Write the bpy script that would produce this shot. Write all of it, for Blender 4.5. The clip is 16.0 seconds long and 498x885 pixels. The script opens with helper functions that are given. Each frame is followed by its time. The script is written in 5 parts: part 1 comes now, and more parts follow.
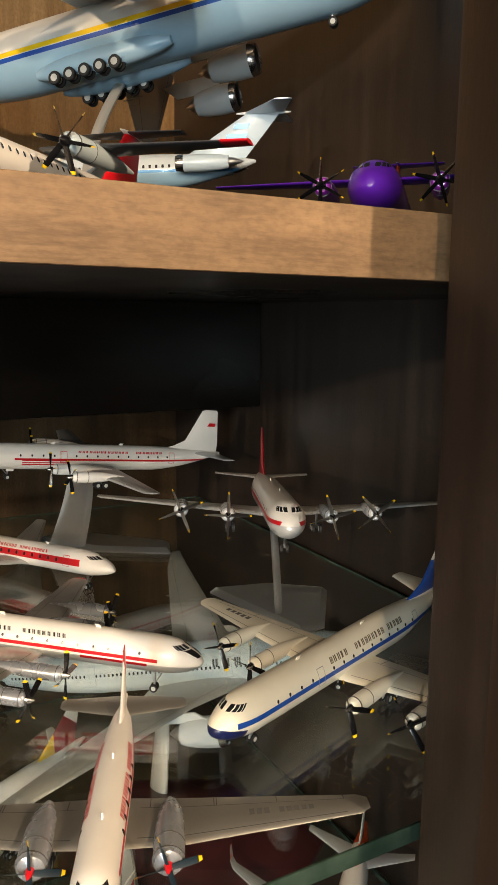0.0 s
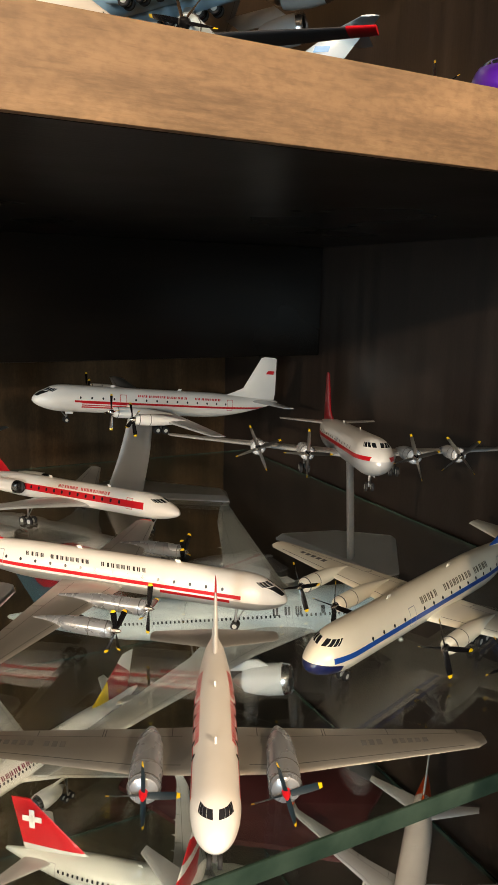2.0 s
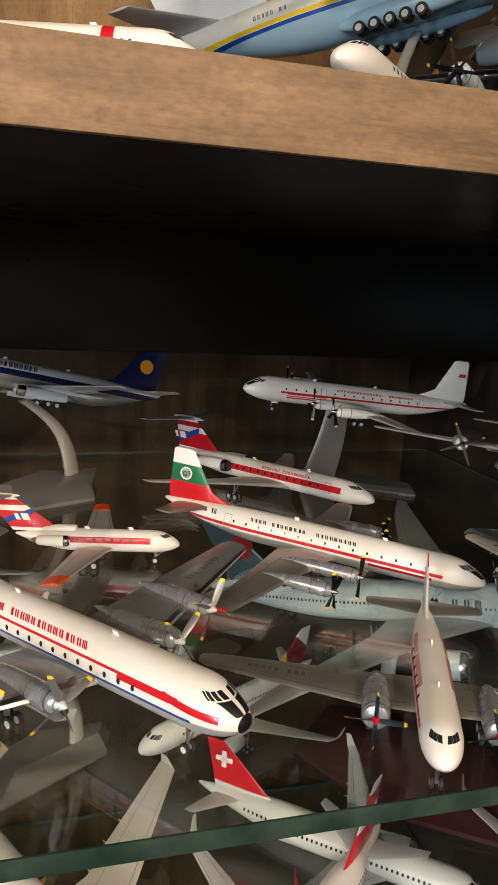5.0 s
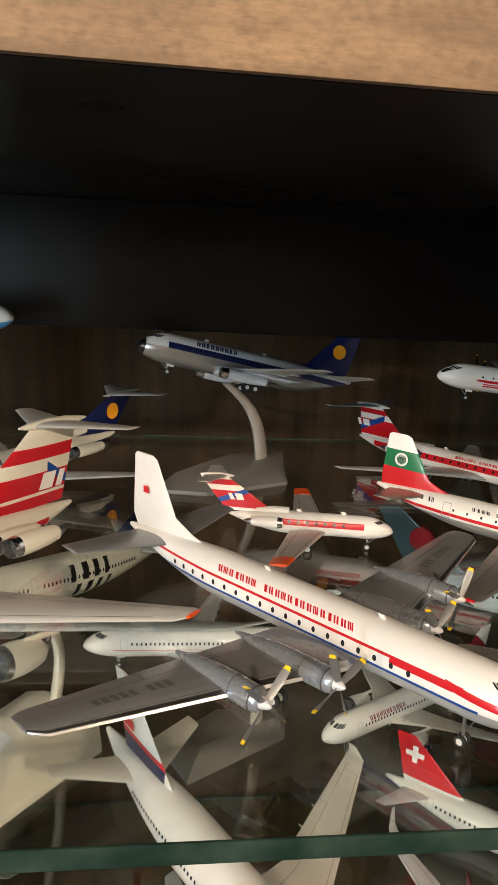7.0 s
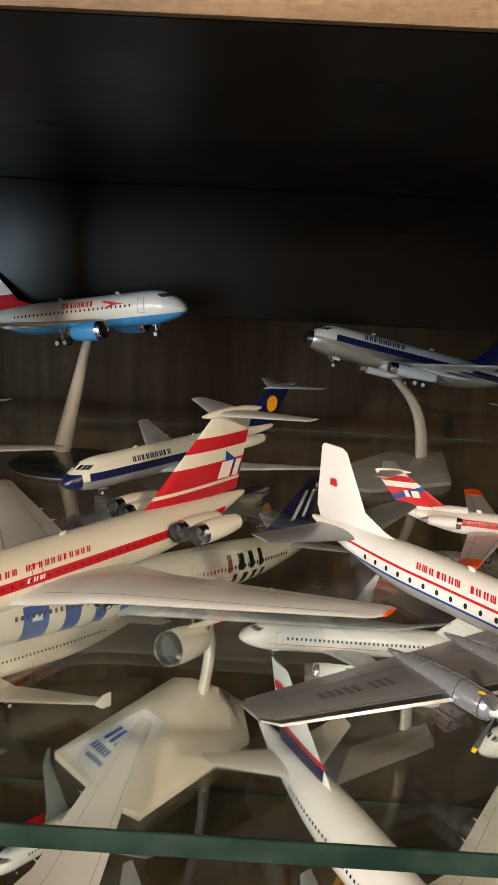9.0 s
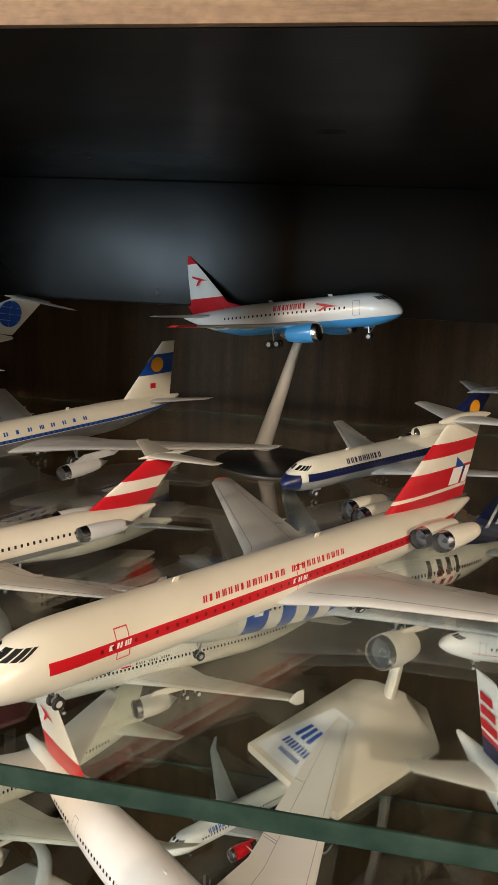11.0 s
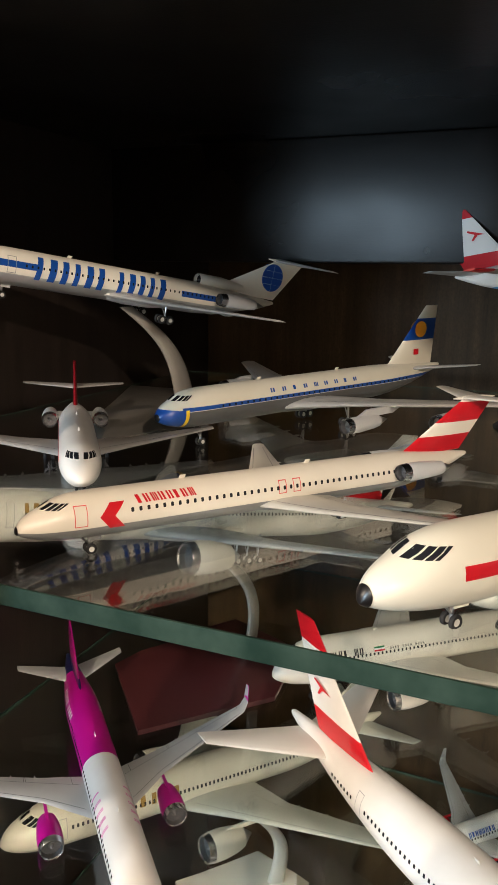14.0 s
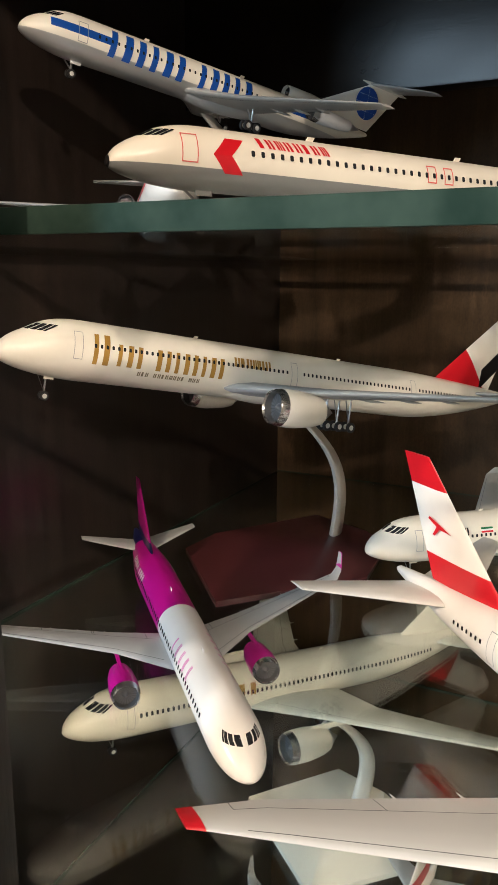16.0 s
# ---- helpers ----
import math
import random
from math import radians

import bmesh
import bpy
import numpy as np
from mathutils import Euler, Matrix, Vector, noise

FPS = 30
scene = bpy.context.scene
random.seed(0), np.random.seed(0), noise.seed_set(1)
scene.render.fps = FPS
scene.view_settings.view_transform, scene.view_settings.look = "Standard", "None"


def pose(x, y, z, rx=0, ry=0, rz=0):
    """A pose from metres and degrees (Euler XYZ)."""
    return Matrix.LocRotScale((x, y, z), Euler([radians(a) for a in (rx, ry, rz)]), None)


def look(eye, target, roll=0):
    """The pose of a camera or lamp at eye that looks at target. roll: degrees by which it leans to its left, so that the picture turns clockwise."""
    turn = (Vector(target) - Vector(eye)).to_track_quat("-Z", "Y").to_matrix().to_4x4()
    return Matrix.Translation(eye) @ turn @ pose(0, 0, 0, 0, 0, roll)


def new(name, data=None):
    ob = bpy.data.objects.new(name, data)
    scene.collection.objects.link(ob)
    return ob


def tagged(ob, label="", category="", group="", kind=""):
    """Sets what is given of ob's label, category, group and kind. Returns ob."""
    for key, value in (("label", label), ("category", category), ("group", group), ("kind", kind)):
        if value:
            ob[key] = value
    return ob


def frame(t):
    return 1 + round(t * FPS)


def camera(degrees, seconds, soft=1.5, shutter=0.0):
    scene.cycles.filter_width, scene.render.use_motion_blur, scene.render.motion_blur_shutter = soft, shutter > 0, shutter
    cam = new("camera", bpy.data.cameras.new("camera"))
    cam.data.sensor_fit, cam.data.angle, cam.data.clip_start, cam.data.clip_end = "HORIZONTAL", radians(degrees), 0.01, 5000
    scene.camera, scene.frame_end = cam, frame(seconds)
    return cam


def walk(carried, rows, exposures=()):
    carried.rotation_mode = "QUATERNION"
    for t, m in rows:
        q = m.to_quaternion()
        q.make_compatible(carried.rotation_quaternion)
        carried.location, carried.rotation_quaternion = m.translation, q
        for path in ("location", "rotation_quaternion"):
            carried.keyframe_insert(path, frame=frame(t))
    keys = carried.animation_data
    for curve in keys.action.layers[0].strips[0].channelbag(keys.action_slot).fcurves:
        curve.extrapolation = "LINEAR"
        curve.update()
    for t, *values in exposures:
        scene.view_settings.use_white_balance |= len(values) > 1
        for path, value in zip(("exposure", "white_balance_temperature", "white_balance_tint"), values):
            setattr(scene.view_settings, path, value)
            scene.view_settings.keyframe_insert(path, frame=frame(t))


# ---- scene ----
cam = camera(36.28, 16.0)
PATH = [
    (0, (-0.0048, -0.0123, 1.5201), (0.4791, 0.8477, 1.3583), 0.61),
    (0.5, (-0.012, -0.0041, 1.5128), (0.4705, 0.8548, 1.3413), 0.37),
    (1, (-0.0207, 0.0034, 1.5076), (0.4615, 0.861, 1.3284), 0.88),
    (1.5, (-0.0203, 0.0077, 1.5036), (0.4534, 0.8677, 1.3142), 1.12),
    (2, (-0.0255, 0.0106, 1.5002), (0.4325, 0.8769, 1.301), 1.26),
    (2.5, (-0.035, 0.0028, 1.4993), (0.4029, 0.8783, 1.2946), 1.43),
    (3, (-0.042, -0.0018, 1.4985), (0.3727, 0.8841, 1.2904), 1.69),
    (3.2, (-0.0452, -0.0059, 1.5001), (0.3594, 0.8844, 1.2911), 1.63),
    (5.3, (-0.0785, -0.016, 1.5018), (0.1752, 0.9287, 1.2941), 3.1),
    (5.5, (-0.0854, -0.0158, 1.5024), (0.1552, 0.932, 1.2932), 3.04),
    (6, (-0.0995, -0.0109, 1.4982), (0.1046, 0.9444, 1.2843), 3.16),
    (6.5, (-0.1107, -0.0066, 1.4945), (0.0556, 0.9555, 1.2782), 3.09),
    (7, (-0.1199, -0.0006, 1.4927), (0.0059, 0.9661, 1.2696), 2.9),
    (7.5, (-0.1286, 0.0068, 1.4887), (-0.0409, 0.9764, 1.2604), 2.78),
    (8, (-0.1342, 0.0075, 1.4906), (-0.0819, 0.9783, 1.2566), 2.79),
    (8.2, (-0.1355, 0.0099, 1.4856), (-0.0998, 0.9826, 1.2563), 2.66),
    (10.3, (-0.1965, 0.0006, 1.4905), (-0.3003, 0.9655, 1.2493), 3.14),
    (10.5, (-0.1996, 0.0023, 1.4909), (-0.3242, 0.9644, 1.2481), 2.75),
    (11, (-0.2097, 0.0008, 1.4872), (-0.3795, 0.9559, 1.2445), 2.53),
    (11.5, (-0.2218, 0.0039, 1.4831), (-0.4406, 0.948, 1.2367), 2.08),
    (12, (-0.2376, 0.0052, 1.4725), (-0.4949, 0.9415, 1.2334), 1.91),
    (12.5, (-0.2517, -0.0027, 1.4683), (-0.5489, 0.9223, 1.2315), 1.58),
    (13, (-0.2608, -0.005, 1.4617), (-0.5908, 0.9093, 1.2266), 1.47),
    (13.5, (-0.2714, 0.0012, 1.4523), (-0.6323, 0.9054, 1.2235), 1.13),
    (14, (-0.2774, -0.0011, 1.4417), (-0.6558, 0.8985, 1.2233), 0.84),
    (14.5, (-0.2812, 0.0011, 1.4279), (-0.6783, 0.8937, 1.2146), 0.52),
    (15, (-0.2973, 0.0046, 1.3965), (-0.7021, 0.8959, 1.1924), 0.5),
    (15.5, (-0.3052, 0.0199, 1.3572), (-0.7326, 0.8986, 1.1447), 0.21),
    (16, (-0.3145, 0.0205, 1.3362), (-0.7471, 0.8956, 1.1192), 0.37),
]
EXPOSURES = [(0, 0.60, 6900, 10), (3, 0.48, 6650, 10), (5.5, 0.07, 6200, 10), (8, 0.12, 6250, 10), (10.5, 0.17, 6200, 10), (13, 0.29, 6000, 10), (14.5, 0.38, 5900, 10), (16, 0.45, 5850, 10)]
walk(cam, [(t, look(eye, target, roll)) for t, eye, target, roll in PATH], EXPOSURES)

# ---- world, lamps, exposure ----
world = bpy.data.worlds.new("world")
scene.world = world
world.use_nodes = True
sky = world.node_tree.nodes.new("ShaderNodeTexSky")
sky.sky_type, sky.sun_disc = "NISHITA", False
sky.sun_elevation, sky.sun_rotation = radians(18), radians(160)
world.node_tree.links.new(sky.outputs[0], world.node_tree.nodes["Background"].inputs[0])
world.node_tree.nodes["Background"].inputs[1].default_value = 0.12


def lamp(name, kind, m, energy, colour, **more):
    data = bpy.data.lights.new(name, kind)
    data.energy, data.color = energy, colour
    if kind == "AREA":
        data.shape, data.size, data.size_y = "RECTANGLE", more["size"], more["size_y"]
    else:
        data.shadow_soft_size = more["soft"]
    ob = new(name, data)
    ob.matrix_world = m
    return ob


# three warm bulbs behind the viewer, and daylight in the window's opening
lamp("room_bulb", "POINT", pose(0.33, -0.66, 1.84), 25.0, (1.0, 0.775, 0.55), soft=0.016)
lamp("room_bulb", "POINT", pose(-0.40, -0.66, 1.84), 20.0, (1.0, 0.775, 0.55), soft=0.016)
lamp("room_bulb", "POINT", pose(-1.41, -0.66, 1.725), 36.0, (1.0, 0.775, 0.55), soft=0.016)
lamp("window_daylight", "AREA", look((-1.09, -1.19, 1.5), (-0.2, 0.4, 1.45)), 15.0, (0.68, 0.87, 0.98), size=0.2, size_y=0.85)

# ---- materials ----
K = 0.005  # models are 1 to 200


def lin(r, g, b):
    return tuple(((c / 255 + 0.055) / 1.055) ** 2.4 if c > 10 else c / 3295 for c in (r, g, b)) + (1.0,)


WHITE, CREAM, RED, DARKRED, BLUE, NAVY = lin(232, 230, 226), lin(226, 222, 206), lin(196, 22, 34), lin(140, 18, 30), lin(24, 74, 160), lin(18, 28, 74)
GREY, SILVER, BLACK, ORANGE, MAGENTA, PURPLE = lin(150, 152, 154), lin(196, 198, 200), lin(16, 16, 18), lin(226, 84, 22), lin(178, 12, 132), lin(84, 30, 160)
AMBER = lin(234, 156, 28)
YELLOW, GOLD, GREEN, SKY, PALEBLUE, SAND = lin(240, 200, 30), lin(160, 124, 50), lin(20, 110, 66), lin(70, 150, 214), lin(150, 184, 206), lin(222, 212, 178)


class Nodes:
    def __init__(self, name):
        self.mat = bpy.data.materials.new(name)
        self.mat.use_nodes = True
        self.tree = self.mat.node_tree
        self.bsdf = self.tree.nodes["Principled BSDF"]

    def link(self, a, b):
        self.tree.links.new(a, b)

    def math(self, op, a, b=0.0):
        n = self.tree.nodes.new("ShaderNodeMath")
        n.operation = op
        for i, v in enumerate((a, b)):
            if isinstance(v, (int, float)):
                n.inputs[i].default_value = v
            else:
                self.link(v, n.inputs[i])
        return n.outputs[0]

    def mix(self, fac, a, b, blend="MIX"):
        n = self.tree.nodes.new("ShaderNodeMix")
        n.data_type, n.blend_type = "RGBA", blend
        for i, v in ((0, fac), (6, a), (7, b)):
            if isinstance(v, (int, float, tuple)):
                n.inputs[i].default_value = v
            else:
                self.link(v, n.inputs[i])
        return n.outputs[2]

    def coords(self):
        return self.tree.nodes.new("ShaderNodeTexCoord").outputs["Object"]

    def noise(self, scale, detail=3.0, stretch=None, vector=None):
        n = self.tree.nodes.new("ShaderNodeTexNoise")
        n.inputs["Scale"].default_value, n.inputs["Detail"].default_value = scale, detail
        v = vector or self.coords()
        if stretch:
            mp = self.tree.nodes.new("ShaderNodeMapping")
            mp.inputs["Scale"].default_value = stretch
            self.link(v, mp.inputs[0])
            v = mp.outputs[0]
        self.link(v, n.inputs["Vector"])
        return n.outputs[0]

    def ramp(self, fac, lo, hi, a, b):
        n = self.tree.nodes.new("ShaderNodeMapRange")
        n.inputs[1].default_value, n.inputs[2].default_value, n.inputs[3].default_value, n.inputs[4].default_value = lo, hi, a, b
        self.link(fac, n.inputs[0])
        return n.outputs[0]

    def bump(self, height, strength, distance):
        n = self.tree.nodes.new("ShaderNodeBump")
        n.inputs["Strength"].default_value, n.inputs["Distance"].default_value = strength, distance
        self.link(height, n.inputs["Height"])
        self.link(n.outputs[0], self.bsdf.inputs["Normal"])

    def finish(self, colour, rough, metal=0.0, coat=0.0):
        for key, v in (("Base Color", colour), ("Roughness", rough), ("Metallic", metal), ("Coat Weight", coat)):
            if isinstance(v, (int, float, tuple)):
                self.bsdf.inputs[key].default_value = v
            else:
                self.link(v, self.bsdf.inputs[key])
        return self.mat


cache = {}


def paint(colour, rough=0.32, metal=0.0, coat=0.25):
    """Model paint: a little uneven, with faint dust."""
    key = ("paint", colour, rough, metal, coat)
    if key not in cache:
        n = Nodes("paint")
        fine, broad = n.noise(140.0), n.noise(45.0)
        c = n.mix(n.ramp(broad, 0.3, 0.75, 0.0, 0.12), colour, tuple(x * 0.72 for x in colour[:3]) + (1.0,))
        r = n.math("ADD", n.ramp(fine, 0.3, 0.7, -0.02, 0.03), rough)
        cache[key] = n.finish(c, r, metal, coat)
    return cache[key]


def livery(base, bands, rough=0.3, belly=None, metal_belly=0.0):
    """Body paint in bands: (z0, z1, x0, x1, slope, colour), in real metres; slope tilts a band along the body."""
    n = Nodes("livery")
    sep = n.tree.nodes.new("ShaderNodeSeparateXYZ")
    n.link(n.coords(), sep.inputs[0])
    x, z = n.math("DIVIDE", sep.outputs[0], -K), n.math("DIVIDE", sep.outputs[2], K)
    broad, fine = n.noise(50.0), n.noise(140.0)
    c = base
    metal = 0.0
    if belly:
        under = n.math("LESS_THAN", z, belly[0])
        c = n.mix(under, c, belly[1])
        metal = n.math("MULTIPLY", under, metal_belly)
    for z0, z1, x0, x1, slope, colour in bands:
        zz = n.math("SUBTRACT", z, n.math("MULTIPLY", n.math("SUBTRACT", x, x0), slope)) if slope else z
        m = n.math("MULTIPLY", n.math("GREATER_THAN", zz, z0), n.math("LESS_THAN", zz, z1))
        m = n.math("MULTIPLY", m, n.math("MULTIPLY", n.math("GREATER_THAN", x, x0), n.math("LESS_THAN", x, x1)))
        c = n.mix(m, c, colour)
    c = n.mix(n.ramp(broad, 0.3, 0.8, 0.0, 0.16), c, lin(168, 158, 140), "MULTIPLY")
    r = n.math("ADD", n.ramp(fine, 0.3, 0.7, -0.02, 0.03), rough)
    return n.finish(c, r, metal, 0.3)


def metal_mat(value=0.62, rough=0.28):
    key = ("metal", value, rough)
    if key not in cache:
        n = Nodes("bare_metal")
        streak = n.noise(90.0, 2.0, (0.15, 1.0, 1.0))
        cache[key] = n.finish(n.mix(n.ramp(streak, 0.3, 0.7, 0, 1), (value, value, value * 1.02, 1), (value * 0.75, value * 0.75, value * 0.76, 1)), n.ramp(streak, 0.3, 0.7, rough, rough + 0.12), 1.0)
    return cache[key]


def wood(name, dark, light, rough, axis, relief=0.0004, gloss=0.5):
    n = Nodes(name)
    n.bsdf.inputs["Specular IOR Level"].default_value = gloss
    stretch = {"x": (9.0, 60.0, 60.0), "z": (60.0, 60.0, 3.0)}[axis]
    grain, broad, pores = n.noise(1.6, 6.0, stretch), n.noise(9.0, 3.0), n.noise(14.0, 2.0, tuple(s * 1.5 for s in stretch))
    c = n.mix(n.ramp(grain, 0.35, 0.68, 0, 1), dark, light)
    c = n.mix(n.ramp(broad, 0.45, 0.75, 0, 0.55), c, tuple(v * 0.5 for v in dark[:3]) + (1,))
    c = n.mix(n.ramp(pores, 0.58, 0.72, 0, 0.28), c, tuple(v * 0.35 for v in dark[:3]) + (1,))
    fibre = n.noise(420.0, 4.0, {"x": (0.3, 2.0, 2.0), "z": (2.0, 2.0, 0.3)}[axis])
    blotch = n.noise(38.0, 5.0)
    c = n.mix(n.ramp(blotch, 0.35, 0.75, 0.0, 0.35), c, tuple(v * 0.6 for v in dark[:3]) + (1,))
    c = n.mix(n.ramp(fibre, 0.35, 0.65, 0.0, 0.6), c, tuple(v * 0.55 for v in light[:3]) + (1,))
    speck = n.noise(640.0, 4.0, {"x": (0.6, 1.0, 1.0), "z": (1.0, 1.0, 0.6)}[axis])
    c = n.mix(n.ramp(speck, 0.4, 0.75, 0.0, 0.42), c, tuple(v * 0.6 for v in dark[:3]) + (1,))
    n.bump(n.math("ADD", grain, fibre), 0.35, relief)
    return n.finish(c, n.ramp(broad, 0.3, 0.7, rough - 0.06, rough + 0.1), 0.0, 0.0)


def glass(name, tint, rough=0.0):
    n = Nodes(name)
    n.bsdf.inputs["Transmission Weight"].default_value = 1.0
    n.bsdf.inputs["IOR"].default_value = 1.5
    return n.finish(tint, rough)


def edge_glass():
    """The ground green edge of a glass shelf."""
    n = Nodes("glass_edge")
    n.bsdf.inputs["IOR"].default_value = 1.08
    return n.finish(n.mix(n.ramp(n.noise(60.0, 4.0), 0.35, 0.7, 0, 1), lin(30, 46, 40), lin(54, 70, 62)), 0.4)


def glass_top():
    """Shelf glass seen through its faces, with smears and dust in the gloss."""
    n = Nodes("shelf_glass")
    n.bsdf.inputs["Transmission Weight"].default_value = 1.0
    n.bsdf.inputs["IOR"].default_value = 1.5
    n.link(n.ramp(n.noise(18.0, 5.0), 0.5, 0.8, 0.0, 0.05), n.bsdf.inputs["Roughness"])
    n.bsdf.inputs["Base Color"].default_value = (0.90, 0.96, 0.93, 1)
    return n.mat


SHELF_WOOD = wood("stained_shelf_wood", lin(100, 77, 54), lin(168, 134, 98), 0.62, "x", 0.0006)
DARK_WOOD = wood("dark_stained_wood", lin(22, 16, 13), lin(38, 28, 22), 0.36, "z", 0.0002, 0.55)
SIDE_WOOD = wood("side_panel_wood", lin(32, 26, 23), lin(58, 48, 42), 0.34, "z", 0.0002, 0.9)
# dark rail stain; on the shelf board it stands in for shade underneath
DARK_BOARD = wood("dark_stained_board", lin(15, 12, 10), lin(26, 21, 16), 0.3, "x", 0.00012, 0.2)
# back panel below the wooden shelf: its shade is put into the colour
BACK_WOOD_SHADED = wood("back_panel_wood", lin(50, 38, 26), lin(88, 68, 46), 0.6, "z", 0.0004, 0.15)
GLASS, EDGE = glass_top(), edge_glass()
ACRYLIC = glass("frosted_acrylic", (0.86, 0.86, 0.86, 1), 0.3)
ACRYLIC.node_tree.nodes["Principled BSDF"].inputs["Transmission Weight"].default_value = 0.93
RUBBER, DARK, BRIGHT = paint(lin(24, 24, 25), 0.7, 0, 0), paint(BLACK, 0.25), metal_mat(0.75, 0.18)
STEEL, WINGGREY = metal_mat(0.55, 0.3), paint(lin(168, 170, 170), 0.35)


# ---- mesh helpers ----
def link(name, bm, material, parent=None, label="", smooth=True):
    mesh = bpy.data.meshes.new(name)
    bmesh.ops.recalc_face_normals(bm, faces=bm.faces)
    bm.to_mesh(mesh)
    bm.free()
    for m in material if isinstance(material, (list, tuple)) else [material]:
        mesh.materials.append(m)
    if smooth:
        mesh.polygons.foreach_set("use_smooth", [True] * len(mesh.polygons))
        mesh.set_sharp_from_angle(angle=radians(38))
    ob = new(name, mesh)
    ob.parent = parent
    if label:
        ob["label"] = label
    return ob


def part(name, bm, material, parent, label=""):
    return link(name, bm, material, parent, label)


def box(bm, x0, x1, y0, y1, z0, z1, bevel=0.0):
    m = Matrix.Translation(((x0 + x1) / 2, (y0 + y1) / 2, (z0 + z1) / 2)) @ Matrix.Diagonal((x1 - x0, y1 - y0, z1 - z0, 1))
    made = bmesh.ops.create_cube(bm, size=1, matrix=m)
    if bevel:
        edges = {e for v in made["verts"] for e in v.link_edges}
        bmesh.ops.bevel(bm, geom=list(edges), offset=bevel, segments=2, affect="EDGES", profile=0.6)
    return bm


def tube(bm, rings, cap=True):
    """Skin a list of closed rings of points."""
    rows = [[bm.verts.new(p) for p in ring] for ring in rings]
    n = len(rows[0])
    faces = []
    for a, b in zip(rows, rows[1:]):
        for i in range(n):
            faces.append(bm.faces.new((a[i], a[(i + 1) % n], b[(i + 1) % n], b[i])))
    if cap:
        faces.append(bm.faces.new(rows[0][::-1]))
        faces.append(bm.faces.new(rows[-1]))
    return faces


def lathe(bm, profile, centre, n=20, cap=False):
    """Turn (s, r) about the x axis; s runs backwards from the nose."""
    cx, cy, cz = centre
    return tube(bm, [[(cx - s, cy + r * math.cos(2 * math.pi * i / n), cz + r * math.sin(2 * math.pi * i / n)) for i in range(n)] for s, r in profile], cap)


FOIL = [(1.0, 0.0), (0.85, 0.022), (0.65, 0.046), (0.42, 0.062), (0.22, 0.058), (0.08, 0.038), (0.02, 0.019), (0.0, 0.0),
        (0.02, -0.014), (0.08, -0.025), (0.22, -0.034), (0.42, -0.036), (0.65, -0.026), (0.85, -0.012)]


def surface(bm, sections, side=1, upright=False, thick=1.0):
    """A wing, tailplane or fin from (span, leading edge, chord, height) sections in real metres."""
    rings = []
    for sec in sections:
        if upright:
            z, s, c = sec
            rings.append([(-K * (s + c * u), K * c * v * 0.75 * thick * (1 if c < 5 else 5 / c), K * z) for u, v in FOIL])
        else:
            y, s, c, z = sec
            rings.append([(-K * (s + c * u), side * K * y, K * (z + c * v * thick)) for u, v in FOIL])
    tube(bm, rings)
    return bm


# ---- model aircraft ----
class Body:
    """The fuselage's shape: centre height, half height and half width at s metres behind the nose."""
    CROWN = [(0.0, 0.0), (0.01, 0.13), (0.035, 0.235), (0.09, 0.37), (0.17, 0.495), (0.26, 0.595), (0.33, 0.66), (0.43, 0.78), (0.53, 0.875), (0.67, 0.95), (0.82, 0.988), (1.0, 1.0)]

    def __init__(self, L, R, ln, lt, zn=-0.35, zt=0.9, tip=0.12, blunt=0.56, plain=False):
        self.L, self.R, self.ln, self.lt, self.zn, self.zt, self.tip, self.blunt, self.plain = L, R, ln, lt, zn, zt, tip, blunt, plain

    def at(self, s):
        if s < self.ln:
            k = max(s / self.ln, 0.0)
            if self.plain:
                return self.zn * (1 - k) ** 2, self.R * max((1 - (1 - k) ** 2), 0.0) ** self.blunt
            for (k0, h0), (k1, h1) in zip(self.CROWN, self.CROWN[1:]):
                if k <= k1:
                    rise = h0 + (h1 - h0) * (k - k0) / (k1 - k0)
                    break
            top = self.zn + (self.R - self.zn) * rise
            low = self.zn - (self.R + self.zn) * max(1 - (1 - k) ** 2, 0.0) ** (self.blunt + 0.04)
            return (top + low) / 2, max((top - low) / 2, 0.001)
        if s > self.L - self.lt:
            k = min((s - self.L + self.lt) / self.lt, 1.0)
            return self.zt * k ** 1.7, self.R * (1 - (1 - self.tip) * k ** 1.55)
        return 0.0, self.R

    def wide(self, s):
        if s < self.ln and not self.plain:
            k = max(s / self.ln, 0.0)
            return self.R * max(1 - (1 - k) ** 2.2, 0.0) ** (self.blunt - 0.05)
        return self.at(s)[1]

    def mesh(self, bm, n=36):
        ss = [self.ln * (1 - math.cos(math.pi / 2 * i / 20)) for i in range(1, 21)]
        ss += [self.ln + (self.L - self.lt - self.ln) * i / 4 for i in range(1, 5)]
        ss += [self.L - self.lt + self.lt * i / 14 for i in range(1, 15)]
        rings = []
        for s in [0.004 * self.ln] + ss + [self.L + 0.12 * self.R]:
            z, r = self.at(s)
            w = self.wide(s)
            if s > self.L:
                r, w = r * 0.5, w * 0.5
            rings.append([(-K * s, K * w * math.sin(2 * math.pi * i / n), K * (z + r * math.cos(2 * math.pi * i / n))) for i in range(n)])
        tube(bm, rings)

    def skin(self, s, z, side, lift=0.03):
        """The point on the skin at s and height z."""
        c, r = self.at(s)
        h = max(min((z - c) / max(r, 0.01), 0.995), -0.995)
        return (-K * s, side * K * (self.wide(s) * math.sqrt(1 - h * h) + lift), K * z)


